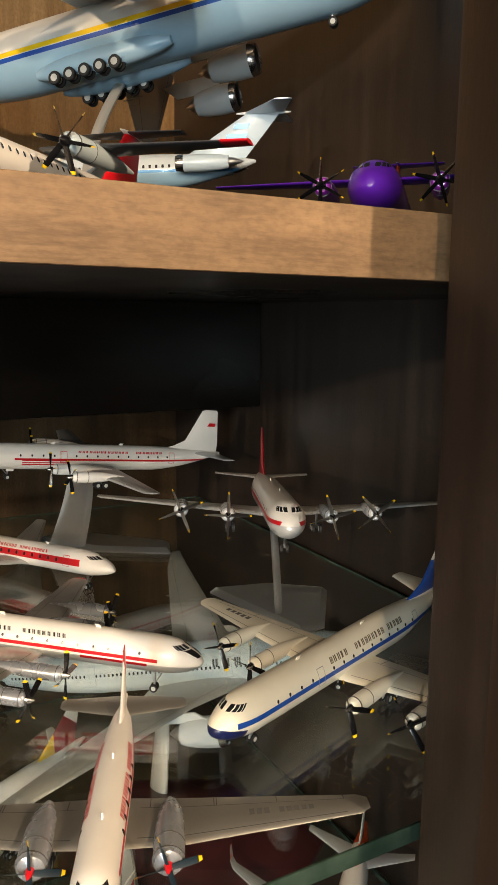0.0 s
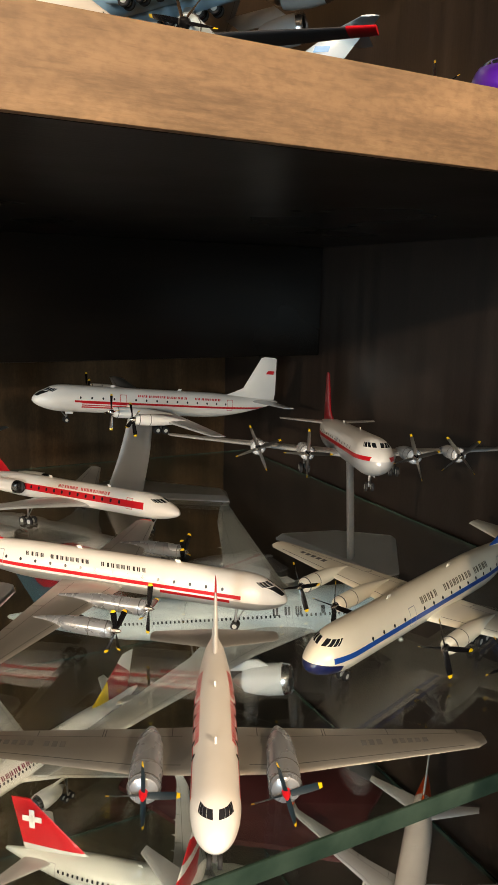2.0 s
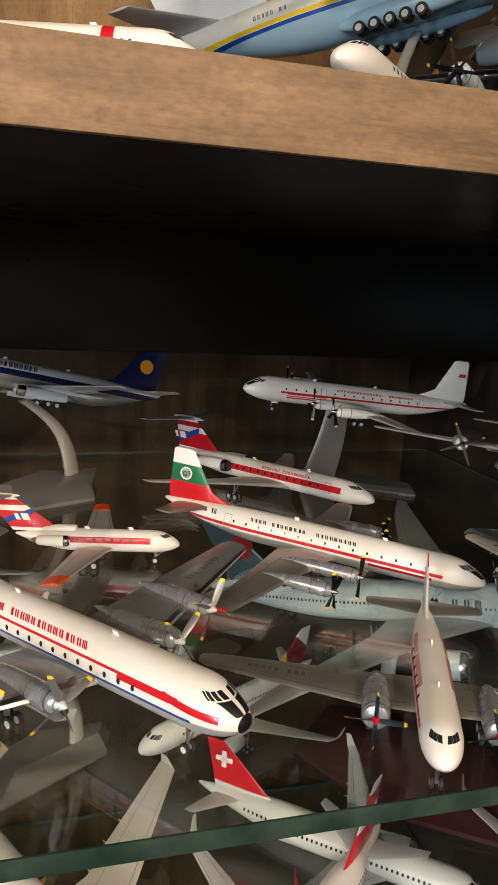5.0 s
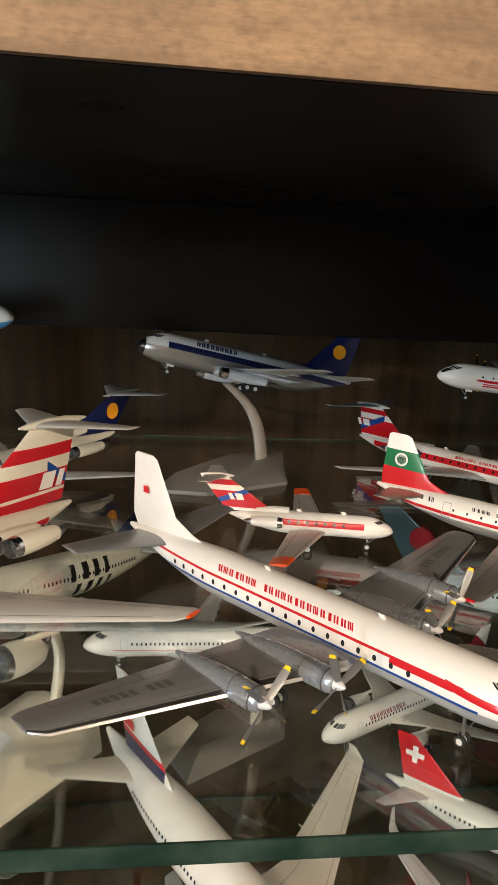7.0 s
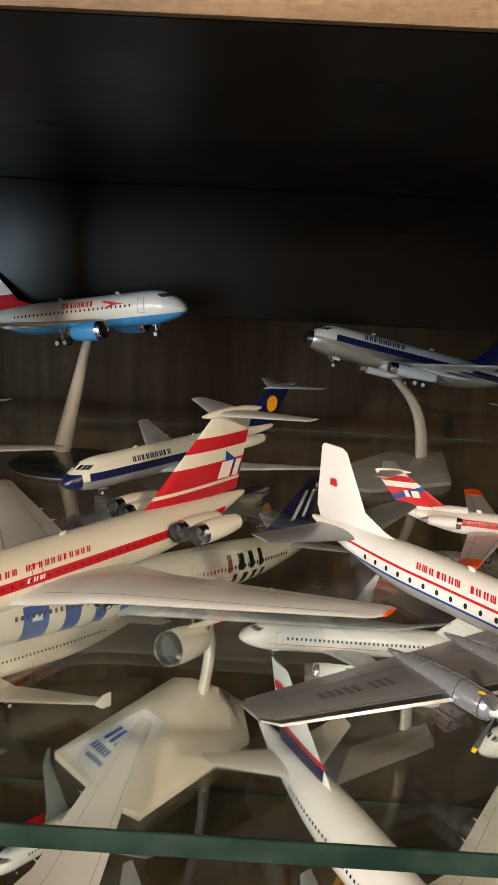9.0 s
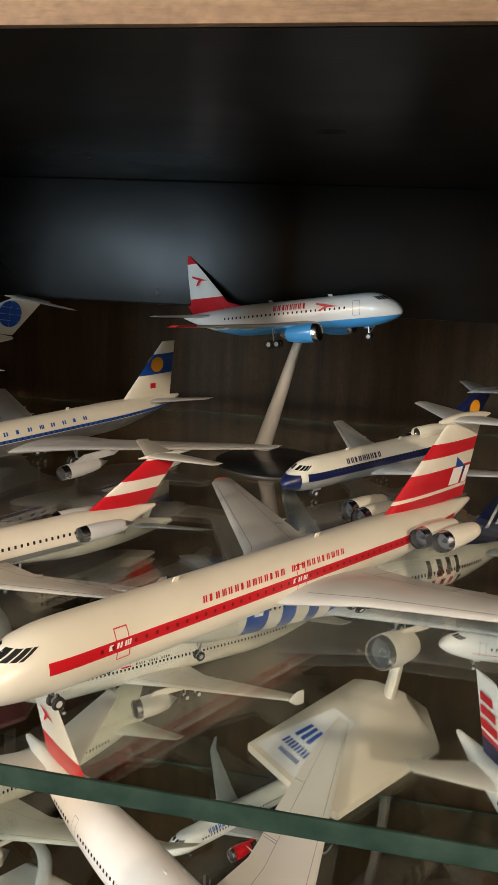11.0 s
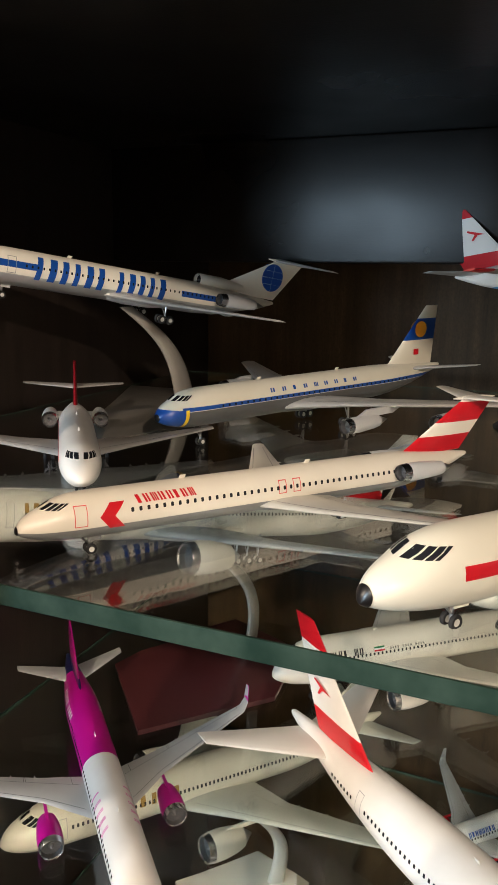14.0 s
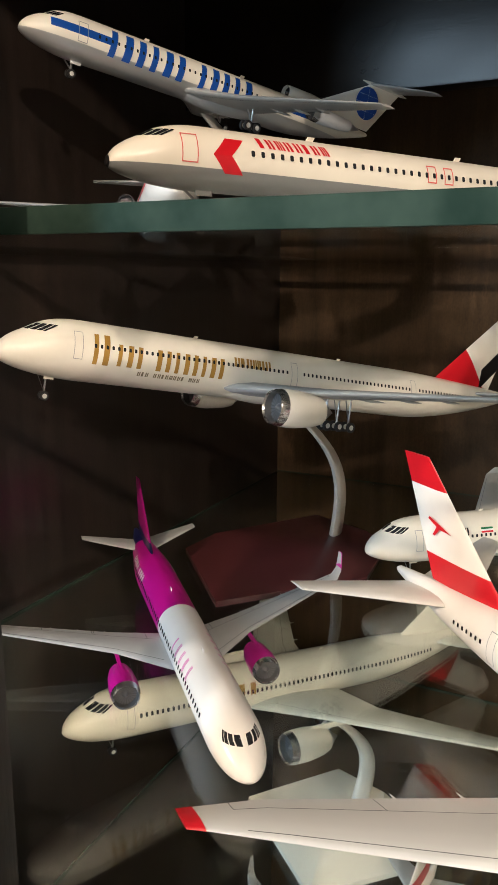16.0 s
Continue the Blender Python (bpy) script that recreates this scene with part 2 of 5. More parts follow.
def patch(bm, body, side, s0, s1, z0, z1, slant=0.0, nx=2, nz=3, lift=0.03, index=0):
    """A printed patch that follows the body; slant moves its top backwards."""
    rows = [[bm.verts.new(body.skin(s0 + (s1 - s0) * i / nx + slant * j / nz, z0 + (z1 - z0) * j / nz, side, lift)) for i in range(nx + 1)] for j in range(nz + 1)]
    for a, b in zip(rows, rows[1:]):
        for i in range(nx):
            f = bm.faces.new((a[i], a[i + 1], b[i + 1], b[i]))
            f.material_index = index


def outline(bm, body, side, s0, s1, z0, z1, w=0.12):
    for a in ((s0, s1, z0, z0 + w), (s0, s1, z1 - w, z1), (s0, s0 + w, z0, z1), (s1 - w, s1, z0, z1)):
        patch(bm, body, side, *a, nx=2, nz=4)


def bars(bm, body, side, s0, s1, z0, z1, count, slant=0.0, weight=0.62, gaps=()):
    """A line of print as plain thin strokes, one to three to a letter."""
    step = (s1 - s0) / count
    rhythm = (((0.0, 0.3), (0.44, 0.7)), ((0.06, 0.34), (0.5, 0.76)), ((0.0, 0.24), (0.32, 0.5), (0.58, 0.8)), ((0.04, 0.52),), ((0.0, 0.26), (0.42, 0.72)))
    for i in range(count):
        if i in gaps:
            continue
        for u0, u1 in rhythm[(i * 7 + count) % 5] if z1 - z0 < 1.15 else ((0.02, (0.42, 0.54, 0.48)[i % 3]),):
            a = s0 + step * (i + u0 * weight / 0.62)
            patch(bm, body, side, a, a + step * (u1 - u0) * weight / 0.62, z0, z1, slant, 1 if step < 1 else 2, 3 if z1 - z0 < 0.8 else 8)


SPECS = {
    "il18": dict(body=(35.9, 1.75, 4.4, 11.5, -0.4, 0.9), wing=[(1.2, 12.2, 6.0, -1.0), (18.2, 15.8, 2.3, 0.0), (18.7, 16.3, 1.5, 0.05)], fin=[(0.8, 25.0, 10.5), (1.9, 28.6, 7.0), (2.6, 30.2, 5.4), (6.9, 32.7, 2.6), (7.1, 33.2, 1.8)],
                 tail=[(0.3, 30.0, 4.4, 0.9), (5.9, 32.2, 2.0, 1.2)], props=[(5.1, 8.4, 16.5, -0.5), (9.7, 9.6, 16.5, -0.3)], prop=(2.3, 4, 0.72), gear=(4.6, [(15.6, 4.6)], -3.25), windows=(5.6, 30.0, 1.5, 0.34, 0.28, 0.34)),
    "tu134": dict(body=(34.4, 1.45, 5.2, 10.0, -0.5, 0.7), wing=[(1.0, 12.0, 8.0, -0.9), (5.0, 16.2, 4.6, -0.8), (14.5, 23.8, 1.9, -0.5)], fin=[(0.9, 26.0, 8.5), (5.0, 32.3, 4.0)], tail=[(0.1, 32.2, 3.6, 5.1), (5.8, 35.2, 1.6, 5.2)],
                  bullet=(30.8, 37.0, 0.38, 5.1), rear=[(2.35, 23.5, 29.5, 0.3, 0.75)], gear=(4.0, [(18.5, 4.7)], -2.9), windows=(6.0, 26.0, 1.25, 0.1, 0.34, 0.42)),
    "il14": dict(body=(22.3, 1.3, 3.0, 10.0, -0.25, 0.5), wing=[(1.0, 5.2, 4.7, -0.6), (4.6, 5.6, 4.4, -0.5), (15.2, 7.6, 1.9, 0.5), (15.85, 8.1, 1.1, 0.55)], fin=[(0.6, 15.5, 6.6), (1.5, 18.2, 3.9), (4.2, 20.2, 1.7), (4.6, 20.6, 1.0)],
                 tail=[(0.2, 17.8, 3.1, 0.6), (5.2, 18.9, 1.6, 0.6), (5.5, 19.2, 1.0, 0.6)], props=[(3.7, 3.6, 9.4, -0.42)], prop=(1.95, 4, 0.92), gear=(2.6, [(7.6, 3.7)], -2.6), windows=(6.0, 15.0, 1.3, 0.3, 0.4, 0.45)),
    "brit": dict(body=(37.9, 1.83, 4.2, 12.5, -0.3, 0.8), wing=[(1.2, 11.0, 7.4, -1.1), (21.0, 16.0, 2.9, 0.4), (21.7, 16.8, 1.8, 0.45)], fin=[(0.9, 25.0, 12.0), (2.0, 29.6, 8.0), (2.9, 31.8, 5.8), (7.3, 34.3, 3.1), (7.6, 34.9, 2.2)],
                 tail=[(0.3, 31.5, 5.0, 0.8), (8.3, 33.6, 2.4, 1.4)], props=[(5.3, 10.0, 18.6, -0.4), (10.3, 11.2, 18.8, -0.1)], prop=(2.45, 4, 0.78), gear=(4.6, [(15.5, 5.2)], -3.3), windows=(7.4, 32.0, 1.25, -0.12, 0.34, 0.46)),
    "yak40": dict(body=(17.4, 1.2, 3.2, 6.0, -0.35, 0.5), wing=[(1.0, 7.3, 3.8, -0.6), (12.5, 10.2, 1.7, 0.4)], fin=[(0.8, 12.2, 5.4), (4.3, 16.6, 3.0)], tail=[(0.1, 16.6, 2.4, 4.4), (3.8, 17.8, 1.4, 4.5)], bullet=(15.9, 19.6, 0.28, 4.4),
                  rear=[(1.75, 10.4, 14.2, 0.35, 0.55)], scoop=(11.0, 14.5, 1.1, 0.5), gear=(2.6, [(9.6, 2.3)], -2.3), windows=(5.0, 12.0, 0.95, 0.2, 0.34, 0.36)),
    "il62": dict(body=(49.8, 2.0, 6.6, 13.5, -0.85, 1.0, 0.12, 0.66), wing=[(1.5, 17.2, 11.0, -1.0), (6.0, 22.0, 7.0, -0.7), (21.0, 32.0, 2.8, 0.4), (21.6, 33.0, 1.7, 0.45)], fin=[(1.3, 36.0, 13.0), (7.2, 46.0, 6.0)], tail=[(0.1, 46.0, 5.2, 7.4), (6.1, 51.0, 2.2, 7.4)],
                 bullet=(44.6, 53.4, 0.55, 7.4), rear=[(2.95, 38.3, 44.6, 0.7, 0.82), (4.65, 38.8, 45.0, 0.8, 0.82)], gear=(6.0, [(25.0, 3.4)], -3.6), windows=(7.5, 38.0, 0.75, 0.2, 0.22, 0.26)),
    "b736": dict(body=(30.4, 1.95, 4.6, 10.0, -0.6, 1.1), wing=[(1.2, 9.4, 7.4, -1.1), (5.8, 13.0, 4.4, -0.7), (17.1, 19.0, 1.4, 0.6)], fin=[(1.2, 19.0, 10.0), (2.6, 23.4, 6.4), (9.0, 28.5, 2.9)], tail=[(0.4, 25.2, 4.2, 1.0), (7.2, 29.6, 1.3, 1.8)],
                 pods=[(4.85, 8.3, 13.0, -1.9, 1.0)], gear=(4.3, [(15.5, 2.9)], -3.5), windows=(5.6, 24.0, 0.62, 0.35, 0.24, 0.32)),
    "b732": dict(body=(29.5, 1.9, 4.6, 10.0, -0.6, 1.0), wing=[(1.2, 9.4, 7.0, -1.1), (4.5, 12.0, 4.6, -0.8), (14.2, 18.0, 1.5, 0.4)], fin=[(1.2, 19.5, 9.0), (2.2, 22.8, 6.2), (7.9, 27.6, 2.4)], tail=[(0.4, 25.0, 4.0, 1.0), (5.5, 28.8, 1.4, 1.6)],
                 pods=[(4.6, 9.6, 16.6, -1.7, 0.62)], gear=(4.3, [(14.5, 2.6)], -3.2), windows=(5.6, 23.5, 0.62, 0.35, 0.24, 0.32)),
    "b707": dict(body=(44.8, 1.88, 5.2, 14.0, -0.7, 1.0), wing=[(1.2, 13.2, 10.4, -1.1), (6.0, 18.0, 6.2, -0.7), (21.7, 30.3, 2.5, 0.6)], fin=[(1.1, 33.5, 9.6), (8.6, 41.0, 2.5)], tail=[(0.3, 38.2, 5.4, 0.9), (6.9, 43.8, 1.9, 1.5)],
                 pods=[(8.3, 14.0, 20.0, -2.1, 0.72), (14.2, 19.5, 25.5, -1.5, 0.72)], gear=(5.2, [(21.5, 3.3)], -3.5), windows=(6.4, 37.5, 0.8, 0.02, 0.24, 0.26)),
    "b727": dict(body=(41.0, 1.88, 5.2, 13.0, -0.7, 0.9), wing=[(1.2, 15.6, 8.8, -1.2), (5.0, 19.4, 5.6, -1.0), (16.4, 27.2, 1.9, 0.1)], fin=[(1.3, 30.5, 10.6), (6.2, 40.2, 4.7)], tail=[(0.1, 40.0, 4.7, 6.3), (5.45, 44.7, 1.8, 6.4)],
                 bullet=(39.0, 46.2, 0.3, 6.35), rear=[(2.9, 30.2, 36.6, 0.45, 0.72)], scoop=(28.6, 35.5, 2.15, 0.78), gear=(5.0, [(23.0, 2.9)], -3.3), windows=(6.4, 34.5, 0.62, 0.3, 0.22, 0.3)),
    "b721": dict(body=(35.0, 1.88, 5.2, 13.0, -0.7, 0.9), wing=[(1.2, 12.6, 8.8, -1.2), (5.0, 16.4, 5.6, -1.0), (16.4, 24.2, 1.9, 0.1)], fin=[(1.3, 24.5, 10.6), (6.2, 34.2, 4.7)], tail=[(0.1, 34.0, 4.7, 6.3), (5.45, 38.7, 1.8, 6.4)],
                 bullet=(33.0, 40.2, 0.3, 6.35), rear=[(2.9, 24.2, 30.6, 0.45, 0.72)], scoop=(22.6, 29.5, 2.15, 0.78), gear=(5.0, [(20.0, 2.9)], -3.3), windows=(6.4, 28.5, 0.62, 0.3, 0.22, 0.3)),
    "md81": dict(body=(43.2, 1.67, 5.2, 10.0, -0.7, 0.7, 0.12, 0.58), wing=[(1.0, 19.4, 7.2, -1.0), (5.0, 22.5, 4.6, -0.8), (16.4, 30.2, 1.3, 0.2)], fin=[(1.1, 34.0, 8.0), (5.5, 40.5, 4.2)], tail=[(0.1, 40.2, 3.8, 5.6), (6.1, 43.6, 1.6, 5.7)],
                 bullet=(39.2, 45.0, 0.25, 5.6), rear=[(2.45, 30.6, 36.4, 0.4, 0.72)], gear=(5.2, [(27.2, 2.6)], -2.8), windows=(7.6, 36.0, 0.62, 0.2, 0.26, 0.34)),
    "dc9": dict(body=(29.4, 1.67, 4.6, 9.0, -0.6, 0.7), wing=[(1.0, 10.4, 7.2, -1.0), (5.0, 13.5, 4.6, -0.8), (13.6, 19.0, 1.6, -0.2)], fin=[(1.1, 21.8, 6.4), (5.4, 26.8, 3.2)], tail=[(0.1, 26.6, 3.8, 5.4), (5.6, 29.6, 1.6, 5.5)],
                bullet=(25.8, 31.0, 0.25, 5.4), rear=[(2.45, 20.2, 26.0, 0.4, 0.72)], gear=(4.2, [(17.2, 2.5)], -2.9), windows=(6.4, 22.0, 0.62, 0.2, 0.26, 0.34)),
    "b777": dict(body=(76.5, 3.1, 8.5, 23.0, -1.3, 1.6), wing=[(2.4, 26.3, 14.8, -1.9), (10.0, 32.7, 8.8, -1.1), (27.0, 44.3, 3.8, 0.9), (32.4, 49.5, 1.2, 1.6)], fin=[(2.3, 59.3, 12.0), (13.2, 72.1, 3.6)], tail=[(0.8, 65.8, 7.2, 1.3), (10.7, 73.9, 2.4, 2.4)],
                 pods=[(9.6, 28.3, 35.7, -3.1, 1.85)], gear=(5.4, [(38.8, 5.5), (40.6, 5.5), (42.4, 5.5)], -5.4), windows=(9.0, 65.0, 0.62, 0.55, 0.3, 0.42)),
    "b772": dict(body=(63.2, 3.1, 8.5, 23.0, -1.3, 1.6), wing=[(2.4, 18.0, 14.8, -1.9), (10.0, 24.4, 8.8, -1.1), (26.0, 35.4, 4.0, 0.8), (30.4, 38.6, 1.8, 1.3)], fin=[(2.3, 48.4, 9.8), (13.2, 58.8, 3.6)], tail=[(0.8, 52.5, 7.2, 1.3), (10.7, 60.6, 2.4, 2.4)],
                 pods=[(9.6, 20.0, 27.0, -3.1, 1.75)], gear=(6.0, [(31.0, 5.5), (32.8, 5.5), (34.6, 5.5)], -5.4), windows=(8.2, 54.0, 0.62, 0.55, 0.3, 0.42)),
    "a300": dict(body=(53.8, 2.82, 7.5, 18.0, -1.1, 1.5), wing=[(2.2, 16.0, 10.8, -1.7), (7.5, 20.5, 6.6, -1.1), (22.4, 31.8, 2.6, 0.6)], fin=[(2.0, 37.5, 11.5), (10.8, 48.2, 3.8)], tail=[(0.6, 44.5, 6.0, 1.2), (8.1, 50.0, 2.4, 1.9)],
                 pods=[(7.9, 15.5, 21.5, -2.8, 1.35)], gear=(6.0, [(25.0, 4.8), (27.0, 4.8)], -4.7), windows=(7.0, 44.0, 0.62, 0.45, 0.3, 0.4), fence=True),
    "a320": dict(body=(37.2, 1.98, 5.0, 12.0, -0.6, 1.0), wing=[(1.3, 11.0, 6.9, -1.1), (6.0, 14.9, 4.0, -0.6), (16.6, 20.6, 1.6, 0.7), (17.3, 21.4, 1.3, 1.2), (17.7, 22.4, 0.7, 2.7)], fin=[(1.3, 26.4, 8.6), (7.9, 34.0, 2.5)], tail=[(0.4, 30.6, 4.0, 0.9), (6.2, 34.8, 1.4, 1.5)],
                 pods=[(5.75, 9.8, 14.6, -1.9, 1.1)], gear=(5.0, [(17.6, 3.8)], -3.7), windows=(6.4, 31.0, 0.62, 0.4, 0.3, 0.4)),
    "a321": dict(body=(44.2, 1.98, 5.0, 12.0, -0.6, 1.0), wing=[(1.3, 14.2, 6.9, -1.1), (6.0, 18.1, 4.0, -0.6), (16.6, 23.8, 1.6, 0.7), (17.3, 24.6, 1.3, 1.2), (17.7, 25.6, 0.7, 2.7)], fin=[(1.3, 33.4, 8.6), (7.9, 41.0, 2.5)], tail=[(0.4, 37.6, 4.0, 0.9), (6.2, 41.8, 1.4, 1.5)],
                 pods=[(5.75, 13.0, 17.8, -1.9, 1.1)], gear=(5.0, [(21.6, 3.8)], -3.7), windows=(6.4, 38.0, 0.62, 0.4, 0.3, 0.4)),
    "b789": dict(body=(62.2, 2.95, 8.0, 20.0, -1.2, 1.4), wing=[(2.3, 19.3, 13.4, -1.6), (9.5, 26.3, 7.6, -0.9), (26.0, 38.5, 3.2, 1.8), (30.0, 43.0, 0.9, 3.2)], fin=[(2.2, 47.5, 11.5), (11.0, 58.3, 3.4)], tail=[(0.7, 53.0, 6.4, 1.2), (9.9, 60.0, 2.0, 2.0)],
                 pods=[(9.8, 20.2, 26.8, -2.9, 1.72)], gear=(6.0, [(29.5, 5.2), (31.3, 5.2)], -5.2), windows=(8.0, 53.0, 0.66, 0.5, 0.34, 0.52)),
    "an124": dict(body=(69.1, 3.7, 10.0, 25.0, 0.3, 2.6), wing=[(2.0, 20.5, 14.5, 3.2), (9.0, 26.5, 9.6, 2.9), (36.6, 43.5, 3.4, 0.6)], fin=[(2.6, 50.5, 16.5), (12.6, 63.5, 8.0)], tail=[(0.8, 58.0, 9.0, 2.8), (11.0, 65.5, 3.4, 3.4)],
                  pods=[(11.6, 19.0, 26.0, -1.2, 1.75), (20.6, 24.5, 31.5, -1.6, 1.75)], gear=(9.0, [(30.5, 3.4), (32.3, 3.4), (34.1, 3.4), (35.9, 3.4), (37.7, 3.4)], -4.9), windows=None),
    "q400": dict(body=(30.6, 1.35, 4.2, 10.0, -0.4, 0.9), wing=[(0.6, 13.2, 3.6, 1.45), (5.0, 13.3, 3.5, 1.5), (14.2, 14.6, 1.7, 1.7)], fin=[(1.0, 23.5, 7.0), (6.0, 28.6, 3.4)], tail=[(0.1, 28.6, 2.8, 6.0), (4.6, 29.4, 1.8, 6.1)],
                 bullet=(27.6, 32.2, 0.25, 6.0), props=[(4.4, 9.4, 19.5, 0.95)], prop=(2.05, 6, 0.75), gear=(3.6, [(16.4, 4.4)], -2.9), windows=(6.0, 23.0, 0.82, 0.3, 0.3, 0.4)),
}
SPECS["regional"] = dict(SPECS["q400"], body=(30.6, 1.9, 4.4, 10.0, -0.4, 0.9), wing=[(0.6, 13.2, 3.6, 1.75), (5.0, 13.3, 3.5, 1.8), (14.2, 14.6, 1.7, 2.0)])
SPECS["caravelle"] = {k: v for k, v in SPECS["dc9"].items() if k != "bullet"}
SPECS["caravelle"]["tail"] = [(0.1, 25.6, 3.8, 2.9), (5.3, 28.4, 1.6, 3.0)]


PANEL, COCKPIT = paint(lin(78, 78, 78), 0.5, 0, 0), paint(lin(34, 36, 40), 0.14)


def panel_lines(sections, side, thick, marks=()):
    """Thin joints of flaps, slats and ailerons on both faces of a wing, or bars of print (y0, y1, u0, u1, count, gaps)."""
    bm = bmesh.new()
    top, under = sorted(FOIL[:8]), sorted(FOIL[7:] + [FOIL[0]])

    def point(yy, u, face):
        for q, e in zip(sections, sections[1:]):
            if q[0] <= yy <= e[0] + 1e-6:
                k = (yy - q[0]) / (e[0] - q[0])
                s, c, zz = (q[i] + (e[i] - q[i]) * k for i in (1, 2, 3))
                row = top if face > 0 else under
                for (u0, v0), (u1, v1) in zip(row, row[1:]):
                    if u0 <= u <= u1:
                        v = v0 + (v1 - v0) * (u - u0) / (u1 - u0)
                        return (-K * (s + c * u), side * K * yy, K * (zz + c * v * thick + face * 0.025)), c
        return None

    for m0, m1, u0, u1, count, gaps in marks:
        step = (m1 - m0) / count
        for i in range(count):
            a = m0 + i * step
            for lo, hi in () if i in gaps else ((u0, (u0 + u1) / 2), ((u0 + u1) / 2, u1)):
                quad = [point(yy, u, 1)[0] for u, yy in ((lo, a), (lo, a + step * 0.66), (hi, a + step * 0.66), (hi, a))]
                bm.faces.new([bm.verts.new(p) for p in quad])
    if marks:
        return bm
    y0, y1 = sections[0][0], sections[-1][0]
    knots = sorted({y0 + (y1 - y0) * k for k in (0.06, 0.3, 0.62, 0.9)} | {q[0] for q in sections[1:-1] if q[0] < y0 + (y1 - y0) * 0.9})
    for face in (1, -1):
        for u in (0.12, 0.73):
            for a, b in zip(knots, knots[1:]):
                quad = [point(yy, u + d / point(yy, u, face)[1], face)[0] for yy, d in ((a, -0.025), (b, -0.025), (b, 0.025), (a, 0.025))]
                bm.faces.new([bm.verts.new(p) for p in quad])
        for k in (0.1, 0.36, 0.37, 0.62, 0.9):
            yy = y0 + (y1 - y0) * k
            quad = [point(yy + d, u, face)[0] for u, d in ((0.73, -0.025), (0.98, -0.025), (0.98, 0.025), (0.73, 0.025))]
            bm.faces.new([bm.verts.new(p) for p in quad])
    return bm


def leading_edge(sections, side, thick):
    """A bright strip wrapped round a wing's leading edge."""
    bm = bmesh.new()
    rings = []
    for y, s, c, z in sections:
        rings.append([(-K * (s + c * u - (0.03 if u < 0.05 else 0)), side * K * y, K * (z + c * v * thick + (0.03 if v > 0 else -0.03))) for u, v in FOIL if u <= 0.1])
    tube(bm, rings)
    return bm


def blade_mesh(radius):
    bm = bmesh.new()
    for r0, r1, index in ((0.12, 0.9, 0), (0.9, 1.0, 1)):
        rings = []
        for r in (r0, (r0 + r1) / 2, r1):
            w = radius * (0.08 if r < 0.3 else 0.105 if r < 0.95 else 0.075)
            a = radians(58 - 38 * r)
            ring = []
            for u, v in ((-1, 0), (0, 0.2), (1, 0), (0, -0.2)):
                ring.append((K * w * (u * math.cos(a) - v * math.sin(a)), K * w * (u * math.sin(a) + v * math.cos(a)), K * radius * r))
            rings.append(ring)
        for f in tube(bm, rings):
            f.material_index = index
    return bm


def tweaked(sp, tweak):
    """A spec with this model's own wing shift and span, tail shift and span, fin shift and rise, and wing tip rise."""
    ws, wy, hs, hy, fs, fz, dz = tweak
    sp = dict(sp)
    root, tip = sp["wing"][0][0], sp["wing"][-1][0]
    sp["wing"] = [(y * (1 + (wy - 1) * (y - root) / (tip - root)), s + ws, c, z + dz * (y - root) / (tip - root)) for y, s, c, z in sp["wing"]]
    rise = fz if "bullet" in sp else 0.0
    sp["tail"] = [(y * hy if i else y, s + hs, c, z + rise) for i, (y, s, c, z) in enumerate(sp["tail"])]
    top = sp["fin"][-1][0]
    sp["fin"] = [(z + fz * z / top, s + (hs if "bullet" in sp else fs) * z / top, c) for z, s, c in sp["fin"]]
    if "bullet" in sp:
        s0, s1, r, z = sp["bullet"]
        sp["bullet"] = (s0 + hs, s1 + hs, r, z + fz)
    if "rear" in sp:
        sp["rear"] = [(y, s0 + hs, s1 + hs, z, r) for y, s0, s1, z, r in sp["rear"]]
    if "props" in sp:
        sp["props"] = [(y * wy, s0 + ws, s1 + ws, z + dz * (y - root) / (tip - root)) for y, s0, s1, z in sp["props"]]
    if "pods" in sp:
        sp["pods"] = [(y * wy, s0 + ws, s1 + ws, z, r) for y, s0, s1, z, r in sp["pods"]]
    ns, mains, ground = sp["gear"]
    sp["gear"] = (ns, [(s + ws, y) for s, y in mains], ground)
    return sp


